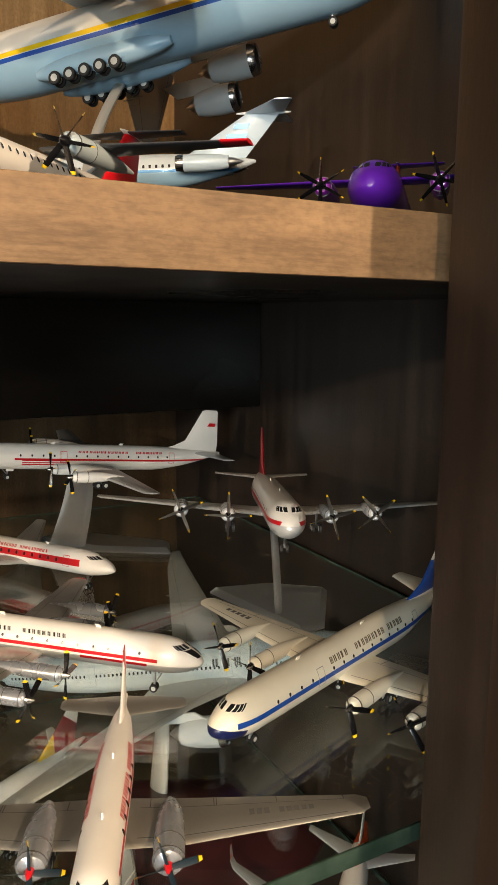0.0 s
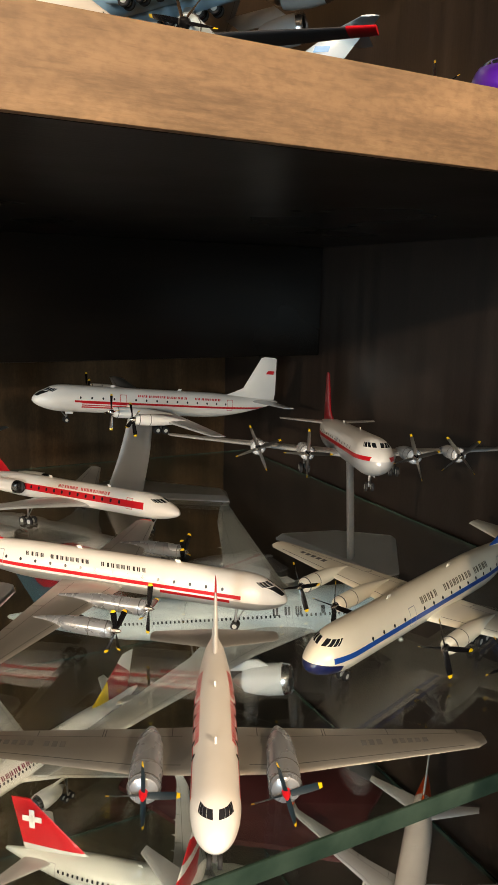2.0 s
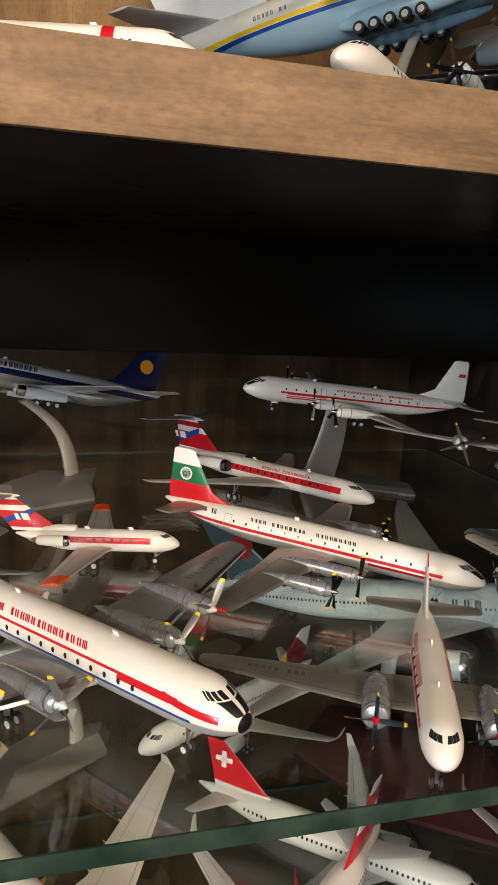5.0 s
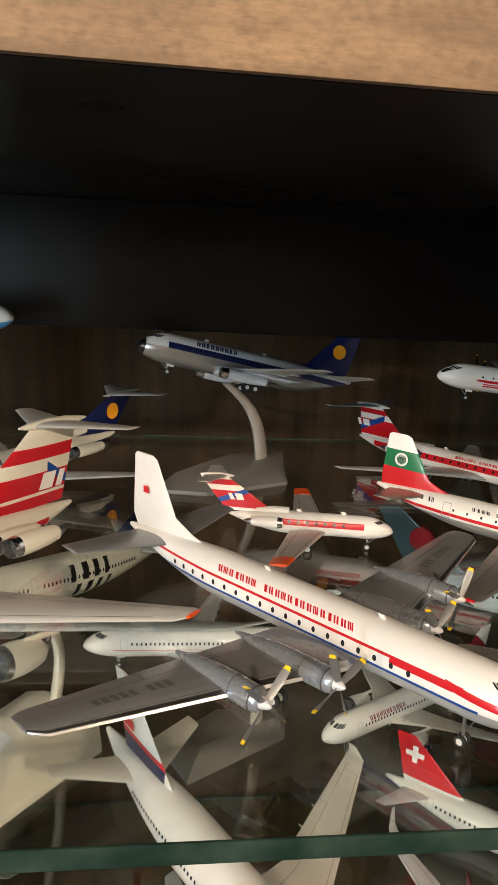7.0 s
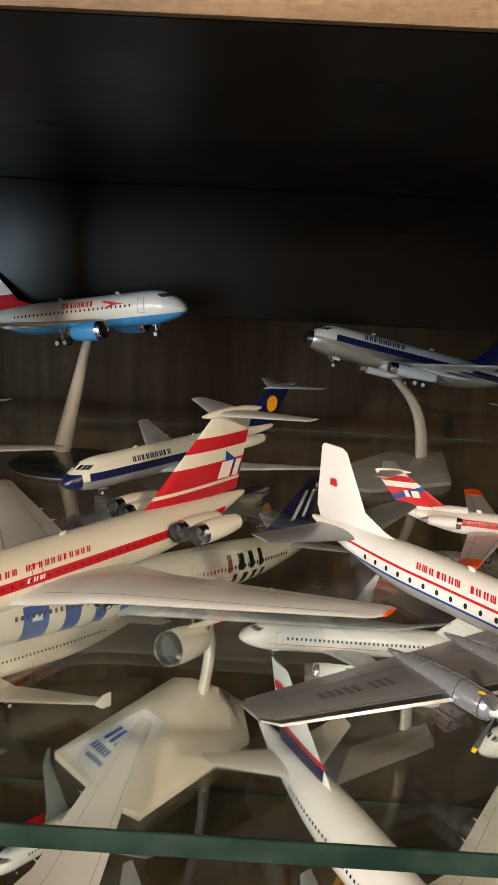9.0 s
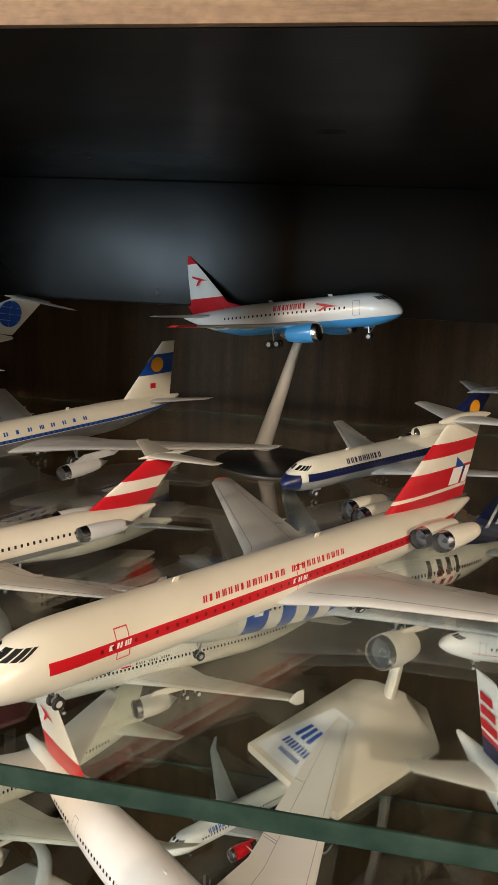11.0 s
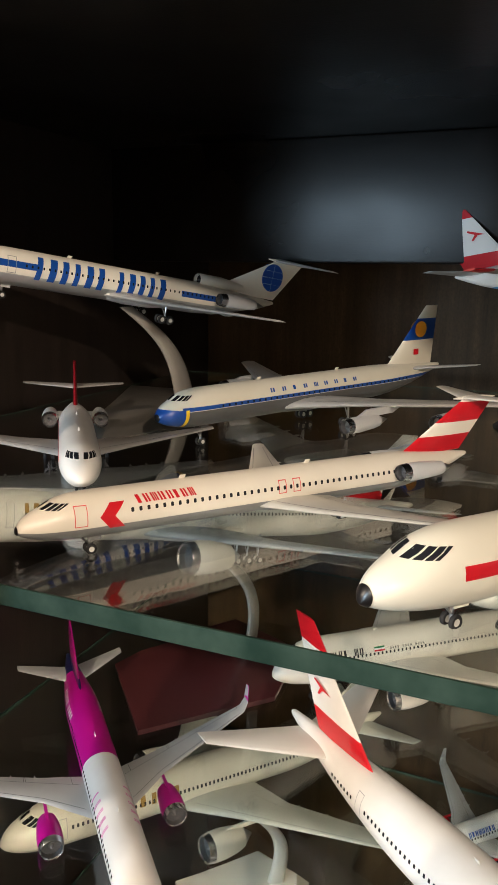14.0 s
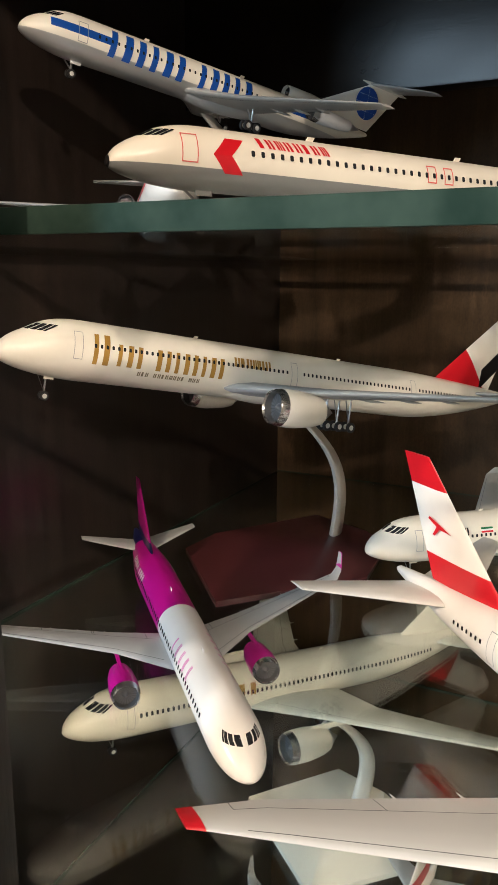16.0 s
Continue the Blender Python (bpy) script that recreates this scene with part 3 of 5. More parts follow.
def aircraft(name, kind, place, label, base=WHITE, bands=(), belly=None, metal_belly=0.0, fin_colour=None, fin_bands=(), wing_mat=None, pod_colour=None, wing_tip=None,
             prop_colour=DARK, tip_colour=YELLOW, spin=None, glare=None, gear_down=True, stripes=None, doors=(), nose_cap=None, tail_colour=None, scale=1.0, rot=0.0, shelf=None, pod_mat=None, window_colour=None, lead=None, marks=(), tweak=None, tip_sides=(1, -1), tail_tip=None):
    """One model aircraft with its parts; place is (x, y, z, heading, pitch, roll) of its nose."""
    sp = tweaked(SPECS[kind], tweak) if tweak else SPECS[kind]
    body = Body(*sp["body"], plain=kind == "an124")
    x, y, z, h, p, r = place
    thing = new(name)
    thing.matrix_world = pose(x, y, z, r, -p, h) @ Matrix.Diagonal((scale, scale, scale, 1))
    thing["label"], thing["category"], thing["group"] = label, "model aircraft", "model aircraft on display"
    skin = livery(base, bands, belly=belly, metal_belly=metal_belly)
    bm = bmesh.new()
    body.mesh(bm)
    fus = part("fuselage", bm, skin, thing)
    wing_mat = wing_mat or WINGGREY
    for side in (1, -1):
        bm = surface(bmesh.new(), sp["wing"], side, thick=1.15)
        wing = part("wing", bm, wing_mat, thing)
        part("panel_joint", panel_lines(sp["wing"], side, 1.15), PANEL, wing, "fine dark control surface joints")["kind"] = "stuff"
        if marks:
            part("wing_lettering", panel_lines(sp["wing"], side, 1.15, marks), paint(lin(88, 88, 88), 0.4), wing, "dark wing lettering in plain bars")["kind"] = "stuff"
        if lead:
            part("leading_edge", leading_edge(sp["wing"], side, 1.15), lead, wing, "bright metal leading edge")
        # flap track fairings under the trailing edge
        if body.R > 1.6 and "props" not in sp:
            secs = sp["wing"]
            for u in (0.2, 0.45, 0.7):
                yy = secs[0][0] + (secs[1][0] - secs[0][0]) * 0.7 + u * (secs[-1][0] - secs[1][0]) * 0.75
                for q, e in zip(secs, secs[1:]):
                    if q[0] <= yy < e[0]:
                        k = (yy - q[0]) / (e[0] - q[0])
                        s, c, zz = (q[i] + (e[i] - q[i]) * k for i in (1, 2, 3))
                        bm = bmesh.new()
                        lathe(bm, [(K * (s + c * 0.62 + c * 0.5 * v), K * 0.16 * math.sin(math.pi * min(max(v, 0.03), 0.97)) + 0.00002) for v in (0, 0.15, 0.4, 0.7, 1)], (0, side * K * yy, K * (zz - c * 0.03)), 8, True)
                        part("flap_fairing", bm, wing_mat, wing)
        if wing_tip and side in tip_sides:
            q, e = sp["wing"][-2], sp["wing"][-1]
            k = 0.1 if kind in ("a320", "a321") else 0.82
            mid = tuple(q[i] + (e[i] - q[i]) * k for i in range(4))
            grow = [(yy, s - 0.04, c + 0.08, zz) for yy, s, c, zz in (mid, (e[0] + 0.06, *e[1:]))]
            part("wing_tip", surface(bmesh.new(), grow, side, thick=1.6), paint(wing_tip), wing)
        if sp.get("fence"):
            e = sp["wing"][-1]
            part("wing_fence", surface(bmesh.new(), [(e[3] - 1.0, e[1] + 1.2, 1.4), (e[3], e[1], 2.6), (e[3] + 1.0, e[1] + 1.4, 1.2)], upright=True), wing_mat, wing).location.y = side * K * e[0]
        tailplane = part("tailplane", surface(bmesh.new(), sp["tail"], side), tail_colour or wing_mat, thing)
        if tail_tip:
            q, e = sp["tail"][0], sp["tail"][-1]
            mid = tuple(q[i] + (e[i] - q[i]) * 0.8 for i in range(4))
            part("tailplane_tip", surface(bmesh.new(), [(yy, s - 0.04, c + 0.08, zz) for yy, s, c, zz in (mid, (e[0] + 0.06, *e[1:]))], side, thick=1.5), paint(tail_tip), tailplane)
        # fairing between wing root and belly
        if "pods" in sp or "rear" in sp:
            yr, sr, cr, zr = sp["wing"][0]
            if side > 0 and kind != "an124":
                bm = bmesh.new()
                rings = []
                for k in (0.0, 0.06, 0.18, 0.4, 0.65, 0.85, 1.0):
                    g = max(math.sin(math.pi * min(max(k, 0.02), 0.98)), 0.0) ** 0.45
                    s_f = sr - 0.12 * cr + 1.3 * cr * k
                    rings.append([(-K * s_f, K * body.R * 1.0 * g * math.cos(2 * math.pi * i / 20), K * (-0.62 * body.R + 0.5 * body.R * g * math.sin(2 * math.pi * i / 20))) for i in range(20)])
                tube(bm, rings)
                part("wing_fairing", bm, paint(belly[1]) if belly else paint(base), fus)
    fin_mat = livery(fin_colour or base, fin_bands)
    fin = part("tail_fin", surface(bmesh.new(), sp["fin"], upright=True, thick=1.3), fin_mat, thing)
    if "bullet" in sp:
        s0, s1, rr, zz = sp["bullet"]
        bm = bmesh.new()
        lathe(bm, [(K * (s0 + (s1 - s0) * u), K * rr * math.sin(math.pi * min(max(u, 0.02), 0.98)) ** 0.6) for u in (0, 0.06, 0.18, 0.4, 0.7, 0.9, 1)], (0, 0, K * zz), 12, True)
        part("bullet_fairing", bm, paint(base), thing)
    pod = pod_mat or paint(pod_colour or base)

    def wing_height(yy):
        for q, e in zip(sp["wing"], sp["wing"][1:]):
            if q[0] <= yy <= e[0]:
                return q[3] + (e[3] - q[3]) * (yy - q[0]) / (e[0] - q[0])
        return sp["wing"][0][3]

    def jet(yy, s0, s1, zz, rr, on_wing):
        n = s1 - s0
        bm = bmesh.new()
        faces = lathe(bm, [(K * (s0 + n * u), K * rr * v) for u, v in ((0.03, 0.9), (0.0, 0.97), (0.03, 1.03), (0.08, 1.07), (0.13, 1.1), (0.4, 1.12), (0.7, 0.98), (0.86, 0.8), (0.86, 0.7))], (0, K * yy, K * zz), 24)
        for f in faces:
            mid = f.calc_center_median()
            f.material_index = 1 if -mid.x < K * (s0 + n * 0.12) else 0
        eng = part("engine", bm, [pod, BRIGHT], thing)
        bm = bmesh.new()
        lathe(bm, [(K * (s0 + n * 0.03), K * rr * 0.9), (K * (s0 + n * 0.16), K * rr * 0.86), (K * (s0 + n * 0.17), K * rr * 0.2)], (0, K * yy, K * zz), 24)
        part("intake", bm, paint(lin(92, 92, 93), 0.45, 0.4, 0.0), eng, "dull metal engine intake")
        bm = bmesh.new()
        for i in range(22):
            a = 2 * math.pi * i / 22
            q = [(K * (s0 + n * 0.13), K * rr * f * math.cos(a + d), K * rr * f * math.sin(a + d)) for f, d in ((0.25, 0), (0.85, -0.05), (0.85, 0.15), (0.25, 0.2))]
            bm.faces.new([bm.verts.new((-qx, K * yy + qy, K * zz + qz)) for qx, qy, qz in q])
        lathe(bm, [(K * (s0 + n * 0.05), 0.00003), (K * (s0 + n * 0.1), K * rr * 0.2), (K * (s0 + n * 0.15), K * rr * 0.3)], (0, K * yy, K * zz), 12)
        part("fan", bm, paint(lin(112, 113, 116), 0.4, 0.5, 0.0), eng, "grey fan blades with spinner")
        bm = bmesh.new()
        lathe(bm, [(K * (s0 + n * 0.8), K * rr * 0.62), (K * (s0 + n * 0.95), K * rr * 0.5), (K * (s1 + n * 0.05), K * rr * 0.2), (K * (s1 + n * 0.12), 0.00003)], (0, K * yy, K * zz), 14, True)
        part("exhaust", bm, STEEL, eng)
        bm = bmesh.new()
        if on_wing:
            tube(bm, [[(-K * (a), K * (yy + w), K * (b)) for a, w in ((s0 + n * 0.25 + o, -0.14), (s0 + n * 0.25 + o, 0.14), (s1 + n * 0.25 + o, 0.14), (s1 + n * 0.25 + o, -0.14))] for o, b in ((0, zz + rr * 0.8), (n * 0.3, wing_height(abs(yy)) - 0.05))])
        else:
            tube(bm, [[(-K * a, K * b, K * (zz + w)) for a, w in ((s0 + n * 0.25, 0.15), (s0 + n * 0.45, 0.3), (s1 - n * 0.1, 0.1), (s1 - n * 0.1, -0.1), (s0 + n * 0.45, -0.2), (s0 + n * 0.25, -0.1))] for b in (yy * 0.3, yy)])
        part("pylon", bm, pod, eng)

    for side in (1, -1):
        for yy, s0, s1, zz, rr in sp.get("pods", ()):
            jet(side * yy, s0, s1, zz, rr, True)
        for yy, s0, s1, zz, rr in sp.get("rear", ()):
            jet(side * yy, s0, s1, zz, rr, False)
    if "scoop" in sp:
        s0, s1, zz, rr = sp["scoop"]
        n = s1 - s0
        bm = bmesh.new()
        lathe(bm, [(K * (s0 + 0.4), K * rr * 0.82), (K * s0, K * rr * 0.92), (K * (s0 + 0.3), K * rr), (K * (s0 + n * 0.5), K * rr), (K * s1, K * rr * 0.55)], (0, 0, K * zz), 20)
        scoop = part("intake_scoop", bm, [paint(base)], thing)
        bm = bmesh.new()
        lathe(bm, [(K * (s0 + 0.4), K * rr * 0.82), (K * (s0 + 0.9), 0.0001)], (0, 0, K * zz), 16)
        part("intake", bm, DARK, scoop)
    if "props" in sp:
        pr, blades, nr = sp["prop"]
        shared = None
        fat = 0.55 if kind == "il14" else 1.0
        for side in (1, -1):
            for j, (yy, s0, s1, zz) in enumerate(sp["props"]):
                n = s1 - s0
                bm = bmesh.new()
                lathe(bm, [(K * (s0 + 0.25 + n * u), K * nr * v) for u, v in ((0.0, 0.66), (0.02, 0.86), (0.08, 0.98), (0.3, 1.0), (0.55, 0.97 if kind == "il14" else 0.9), (0.78, 0.8 if kind == "il14" else 0.55), (1.0, 0.3 if kind == "il14" else 0.12))], (0, side * K * yy, K * zz), 18, True)
                nac = part("engine_nacelle", bm, pod, thing)
                for u in (0.06, 0.27):
                    bm = bmesh.new()
                    lathe(bm, [(K * (s0 + 0.25 + n * u), K * nr * 0.9), (K * (s0 + 0.25 + n * u), K * nr * 1.015), (K * (s0 + 0.25 + n * u + 0.07), K * nr * 1.02), (K * (s0 + 0.25 + n * u + 0.07), K * nr * 0.9)], (0, side * K * yy, K * zz), 18)
                    part("cowling_ring", bm, PANEL, nac, "thin dark cowling joint")
                bm = bmesh.new()
                lathe(bm, [(K * (s0 - 0.5), 0.00003), (K * (s0 - 0.35), K * nr * 0.2 * fat), (K * (s0 - 0.05), K * nr * 0.4 * fat), (K * (s0 + 0.3), K * nr * 0.52 * fat)], (0, side * K * yy, K * zz), 14, True)
                part("spinner", bm, paint(spin) if spin else BRIGHT, nac)
                turn = rot + 23 * j + (17 if side > 0 else 0)
                for b in range(blades):
                    if shared is None:
                        ob = part("propeller_blade", blade_mesh(pr), [prop_colour, paint(tip_colour)], nac)
                        shared = ob.data
                    else:
                        ob = new("propeller_blade", shared)
                        ob.parent = nac
                    ob.matrix_local = pose(-K * s0, side * K * yy, K * zz, turn + 360 * b / blades, 0, 0)
    # undercarriage
    if gear_down:
        ns, mains, ground = sp["gear"]
        if shelf:
            ground = (shelf - z) / (K * scale)

        def leg(s, yy, top, pairs, rad, wide):
            bm = bmesh.new()
            foot = ground + rad
            tube(bm, [[(-K * s + 0.0006 * math.cos(a), K * yy + 0.0006 * math.sin(a), K * zz) for a in (0, 1.05, 2.1, 3.14, 4.19, 5.24)] for zz in (top, foot)])
            tube(bm, [[(-K * (s + d), K * yy + 0.0005 * math.cos(a), K * zz + 0.0005 * math.sin(a)) for a in (0, 1.57, 3.14, 4.71)] for d, zz in ((-0.9, top), (0, foot + rad * 0.8))])
            ob = part("landing_gear", bm, STEEL, thing)
            for q in pairs:
                for w in (-wide, wide):
                    bm = bmesh.new()
                    prof = ((-0.5, 0.55), (-0.5, 0.9), (-0.3, 1.0), (0.3, 1.0), (0.5, 0.9), (0.5, 0.55), (0.42, 0.5))
                    n = 14
                    faces = tube(bm, [[(-K * (s + q) + K * rad * v * math.cos(2 * math.pi * i / n), K * (yy + w + u * rad * 0.62), K * foot + K * rad * v * math.sin(2 * math.pi * i / n)) for i in range(n)] for u, v in prof])
                    faces[-1].material_index = faces[-2].material_index = 1
                    part("wheel", bm, [RUBBER, paint(lin(190, 190, 186))], ob)

        wr = 0.5 if body.R < 2.2 else 0.62
        leg(ns, 0, body.at(ns)[0] - body.at(ns)[1] * 0.9, (0,), wr * 0.8, 0.28)
        for i, (s, yy) in enumerate(mains):
            for side in (1, -1):
                if body.R < 2.2:
                    leg(s, side * yy, -0.9, (-0.55, 0.55), wr, 0.36)
                else:
                    leg(s, side * yy * (1.1 if kind == "an124" else 1), -3.3 if kind == "an124" else -1.4, (0,), wr * (1.15 if kind == "an124" else 1.0), 0.55)
        bm = bmesh.new()
        box(bm, -K * (ns + 0.7), -K * (ns - 0.3), K * 0.34, K * 0.40, K * (body.at(ns)[0] - body.at(ns)[1] - 0.22), K * (body.at(ns)[0] - body.at(ns)[1] * 0.9))
        if kind != "an124":
            part("gear_door", bm, paint(belly[1] if belly else base), thing)
        else:
            bm.free()
    if kind == "an124":
        for side in (1, -1):
            bm = bmesh.new()
            lathe(bm, [(K * (25.5 + 16 * u), K * 1.3 * math.sin(math.pi * min(max(u, 0.01), 0.99)) ** 0.32) for u in (0, 0.03, 0.1, 0.25, 0.5, 0.75, 0.9, 0.97, 1)], (0, side * K * 2.9, -K * 3.0), 16, True)
            part("gear_fairing", bm, paint(belly[1]), thing)
    # cabin windows and cockpit glass
    if sp["windows"]:
        s0, s1, step, wz, ww, wh = sp["windows"]
        bm = bmesh.new()
        n = int((s1 - s0) / step)
        for i in range(n):
            s = s0 + i * step
            if any(abs(s - d) < 0.75 for d in doors):
                continue
            for side in (1, -1):
                power = 1.0 if "props" in sp else 0.5
                rim = [(math.copysign(abs(math.cos(a)) ** power, math.cos(a)), math.copysign(abs(math.sin(a)) ** power, math.sin(a))) for a in (math.pi * q / 4 + 0.39 for q in range(8))]
                bm.faces.new([bm.verts.new(body.skin(s + ww * (0.45 + 0.46 * u), wz + wh * (0.45 + 0.48 * v), side, 0.035)) for u, v in rim])
        part("window_band", bm, paint(window_colour) if window_colour else paint(lin(44, 46, 50), 0.2), fus, "row of small printed cabin windows")["kind"] = "stuff"
    ln, R = body.ln, body.R
    def crown(z):
        """Where the top of the nose reaches the height z."""
        lo, hi = 0.0, ln
        for _ in range(24):
            mid = (lo + hi) / 2
            zc, rr = body.at(mid)
            lo, hi = (mid, hi) if zc + rr < z else (lo, mid)
        return hi

    z_low, z_high = (body.zn + f * (R - body.zn) for f in (0.635, 0.80)) if not body.plain else (0.26 * R, 0.47 * R)
    gap = 0.004 if kind == "il14" else 0.012
    for side in (1, -1):
        for d0, d1 in ((0.0004, 0.045 - gap), (0.045, 0.105 - gap), (0.105, 0.165 - gap), (0.165, 0.21 - gap)):
            bm = bmesh.new()
            rows = []
            for k in (0.0, 0.5, 1.0):
                zz = z_low + (z_high - z_low) * (k if d0 < 0.2 else 0.15 + 0.7 * k)
                s_c = crown(zz)
                rows.append([bm.verts.new(body.skin(s_c + ln * (d0 + (d1 - d0) * q), zz, side, 0.04)) for q in (0.0, 0.33, 0.67, 1.0)])
            for lower, upper in zip(rows, rows[1:]):
                for q in range(3):
                    bm.faces.new((lower[q], lower[q + 1], upper[q + 1], upper[q]))
            part("windshield_pane", bm, COCKPIT, fus, "dark cockpit window")
    if glare:
        for side in (1, -1):
            bm = bmesh.new()
            rows = []
            for k in range(7):
                zz = body.zn + (R - body.zn) * (0.30 + 0.31 * k / 6)
                rows.append([bm.verts.new(body.skin(crown(zz) + ln * 0.13 * (0.35 + 0.65 * k / 6) * q / 5, zz, side, 0.035)) for q in range(6)])
            for lower, upper in zip(rows, rows[1:]):
                for q in range(5):
                    bm.faces.new((lower[q], lower[q + 1], upper[q + 1], upper[q]))
            part("antiglare_panel", bm, paint(glare, 0.45), fus, "matt black panel below the windscreen")
    for d in doors:
        for side in (1, -1):
            bm = bmesh.new()
            outline(bm, body, side, d - 0.45, d + 0.45, -0.25 * R, 0.62 * R, 0.055)
            part("door_outline", bm, paint(stripes or GREY), fus, "thin printed door outline")
    if nose_cap:
        bm = bmesh.new()
        rings = []
        for i in range(7):
            s = nose_cap[0] * (1 - math.cos(math.pi / 2 * i / 6)) + 0.003 * ln
            zc, rr = body.at(s)
            rings.append([(-K * s + 0.0001, K * (body.wide(s) + 0.04) * math.sin(2 * math.pi * q / 20), K * (zc + (rr + 0.04) * math.cos(2 * math.pi * q / 20))) for q in range(20)])
        tube(bm, rings)
        part("nose_cone", bm, paint(nose_cap[1]), fus)
    for s in (0.28, 0.55):
        s *= body.L
        bm = bmesh.new()
        tube(bm, [[(-K * (s + a + o), K * w, K * zz) for a, w in ((0, 0.05), (0.5, 0), (0, -0.05))] for o, zz in ((0, R * 0.97), (0.2, R * 0.97 + 0.32))])
        part("aerial", bm, paint(base), fus)
    return thing, body, fus, fin


def prints(fus, body, colour, rows, label="printed lettering in plain bars"):
    """Lines of print on both sides: (s0, s1, z0, z1, letters, slant, weight, gaps)."""
    for side in (1, -1):
        bm = bmesh.new()
        for s0, s1, z0, z1, count, slant, weight, gaps in rows:
            bars(bm, body, side, s0, s1, z0, z1, count, slant, weight, gaps)
        part("lettering", bm, paint(colour), fus, label)["kind"] = "stuff"


def shapes(parent, colour, polygons, thick, label="painted mark", name="emblem"):
    """Flat marks on both faces of a fin: polygons of (s, z) in real metres."""
    if parent.name.startswith("tail_fin"):
        thick = max(thick, 0.335)
    bm = bmesh.new()
    for poly in polygons:
        for side in (1, -1):
            bm.faces.new([bm.verts.new((-K * s, side * K * thick, K * z)) for s, z in poly])
    return part(name, bm, paint(colour), parent, label)


def disc(s, z, r, n=24, sx=1.0):
    return [(s + sx * r * math.cos(2 * math.pi * i / n), z + r * math.sin(2 * math.pi * i / n)) for i in range(n)]


# ---- display stands ----
def arm_mesh(foot, top, bow, w0, w1, t0=0.004, t1=0.003):
    """A flat curved arm from foot to top; bow is the sideways swing of its middle."""
    bm = bmesh.new()
    a, b, c = Vector(foot), Vector(top), Vector(bow)
    rings = []
    flat = (Vector((b.x - a.x, b.y - a.y, 0)) + Vector((c.x, c.y, 0)) * 1.5)
    flat = flat.normalized() if flat.length > 1e-5 else Vector((1, 0, 0))
    across = Vector((-flat.y, flat.x, 0))
    for i in range(15):
        u = i / 14
        pnt = a.lerp(b, u) + c * math.sin(math.pi * u) * 1.0
        w, t = (w0 + (w1 - w0) * u) / 2, (t0 + (t1 - t0) * u) / 2
        rings.append([pnt + flat * w * math.cos(q) + across * t * math.sin(q) for q in [2 * math.pi * j / 12 for j in range(12)]])
    tube(bm, rings)
    return bm


def stand(name, label, foot, top, bow, base_points, base_top, base_z, arm_mat, base_mat, height=0.012, w0=0.016, w1=0.009, t0=0.008, t1=0.004):
    """A display stand: a base plate with sloping sides and a curved arm."""
    thing = new(name)
    thing["label"], thing["category"] = label, "display stand"
    bm = bmesh.new()
    tube(bm, [[(x, y, base_z) for x, y in base_points], [(x, y, base_z + height * 0.25) for x, y in base_points], [(x, y, base_z + height) for x, y in base_top]])
    part("base", bm, base_mat, thing)
    part("arm", arm_mesh((foot[0], foot[1], base_z + height), top, bow, w0, w1, t0, t1), arm_mat, thing)
    return thing


def poly(cx, cy, rx, ry, n, turn=0.0):
    return [(cx + rx * math.cos(turn + 2 * math.pi * i / n), cy + ry * math.sin(turn + 2 * math.pi * i / n)) for i in range(n)]


# ---- cabinet and room ----
def slab(name, x0, x1, y0, y1, z0, z1, material, bevel=0.0, label="", kind="structure"):
    ob = link(name, box(bmesh.new(), x0, x1, y0, y1, z0, z1, bevel), material, None, label, smooth=bevel > 0)
    ob["kind"] = kind
    return ob


LEFT, RIGHT, FRONT, BACK = -0.614, 0.305, 0.1666, 0.690
Z1, Z2, Z3, ZW, ZT = 1.351, 1.150, 0.955, 1.5318, 1.5520   # tops of the glass shelves, underside and top of the wooden shelf
slab("wall_east", RIGHT, RIGHT + 0.02, 0.146, BACK + 0.02, 0.30, 2.1, SIDE_WOOD, 0.0, "dark stained side panel of the cabinet")
slab("wall_west", LEFT - 0.02, LEFT, 0.146, BACK + 0.02, 0.30, 2.1, SIDE_WOOD, 0.0, "dark stained side panel of the cabinet")
# one back panel in two tones: shaded below the shelf, lit above
slab("wall_north", LEFT, RIGHT, BACK, BACK + 0.018, 0.30, 1.54, BACK_WOOD_SHADED, 0.0, "brown wooden back panel of the cabinet")
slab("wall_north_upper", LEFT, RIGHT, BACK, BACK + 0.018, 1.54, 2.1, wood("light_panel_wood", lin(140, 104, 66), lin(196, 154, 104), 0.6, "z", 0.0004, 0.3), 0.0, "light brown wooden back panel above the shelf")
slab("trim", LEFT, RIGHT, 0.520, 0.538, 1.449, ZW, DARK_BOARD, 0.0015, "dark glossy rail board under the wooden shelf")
slab("trim_post_east", 0.1455, RIGHT + 0.02, 0.122, 0.146, 0.30, 2.1, DARK_WOOD, 0.002, "dark stained front post of the cabinet")
slab("trim_post_west", -0.484, -0.442, 0.122, 0.146, 0.30, 2.1, DARK_WOOD, 0.002, "dark stained front post of the cabinet")
slab("ceiling", LEFT, RIGHT, FRONT, BACK, 2.08, 2.1, DARK_WOOD, 0.0, "dark top board of the cabinet")
slab("floor", LEFT, RIGHT, FRONT, BACK, 0.60, 0.62, DARK_WOOD, 0.0, "dark bottom board of the cabinet")
wooden = tagged(new("wooden_shelf"), "dark stained wooden shelf with a worn light brown front edge", "shelf")
# near-black colour paints the shade on the board's underside
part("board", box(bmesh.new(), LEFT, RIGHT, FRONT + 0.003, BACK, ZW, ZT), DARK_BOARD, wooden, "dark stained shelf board")
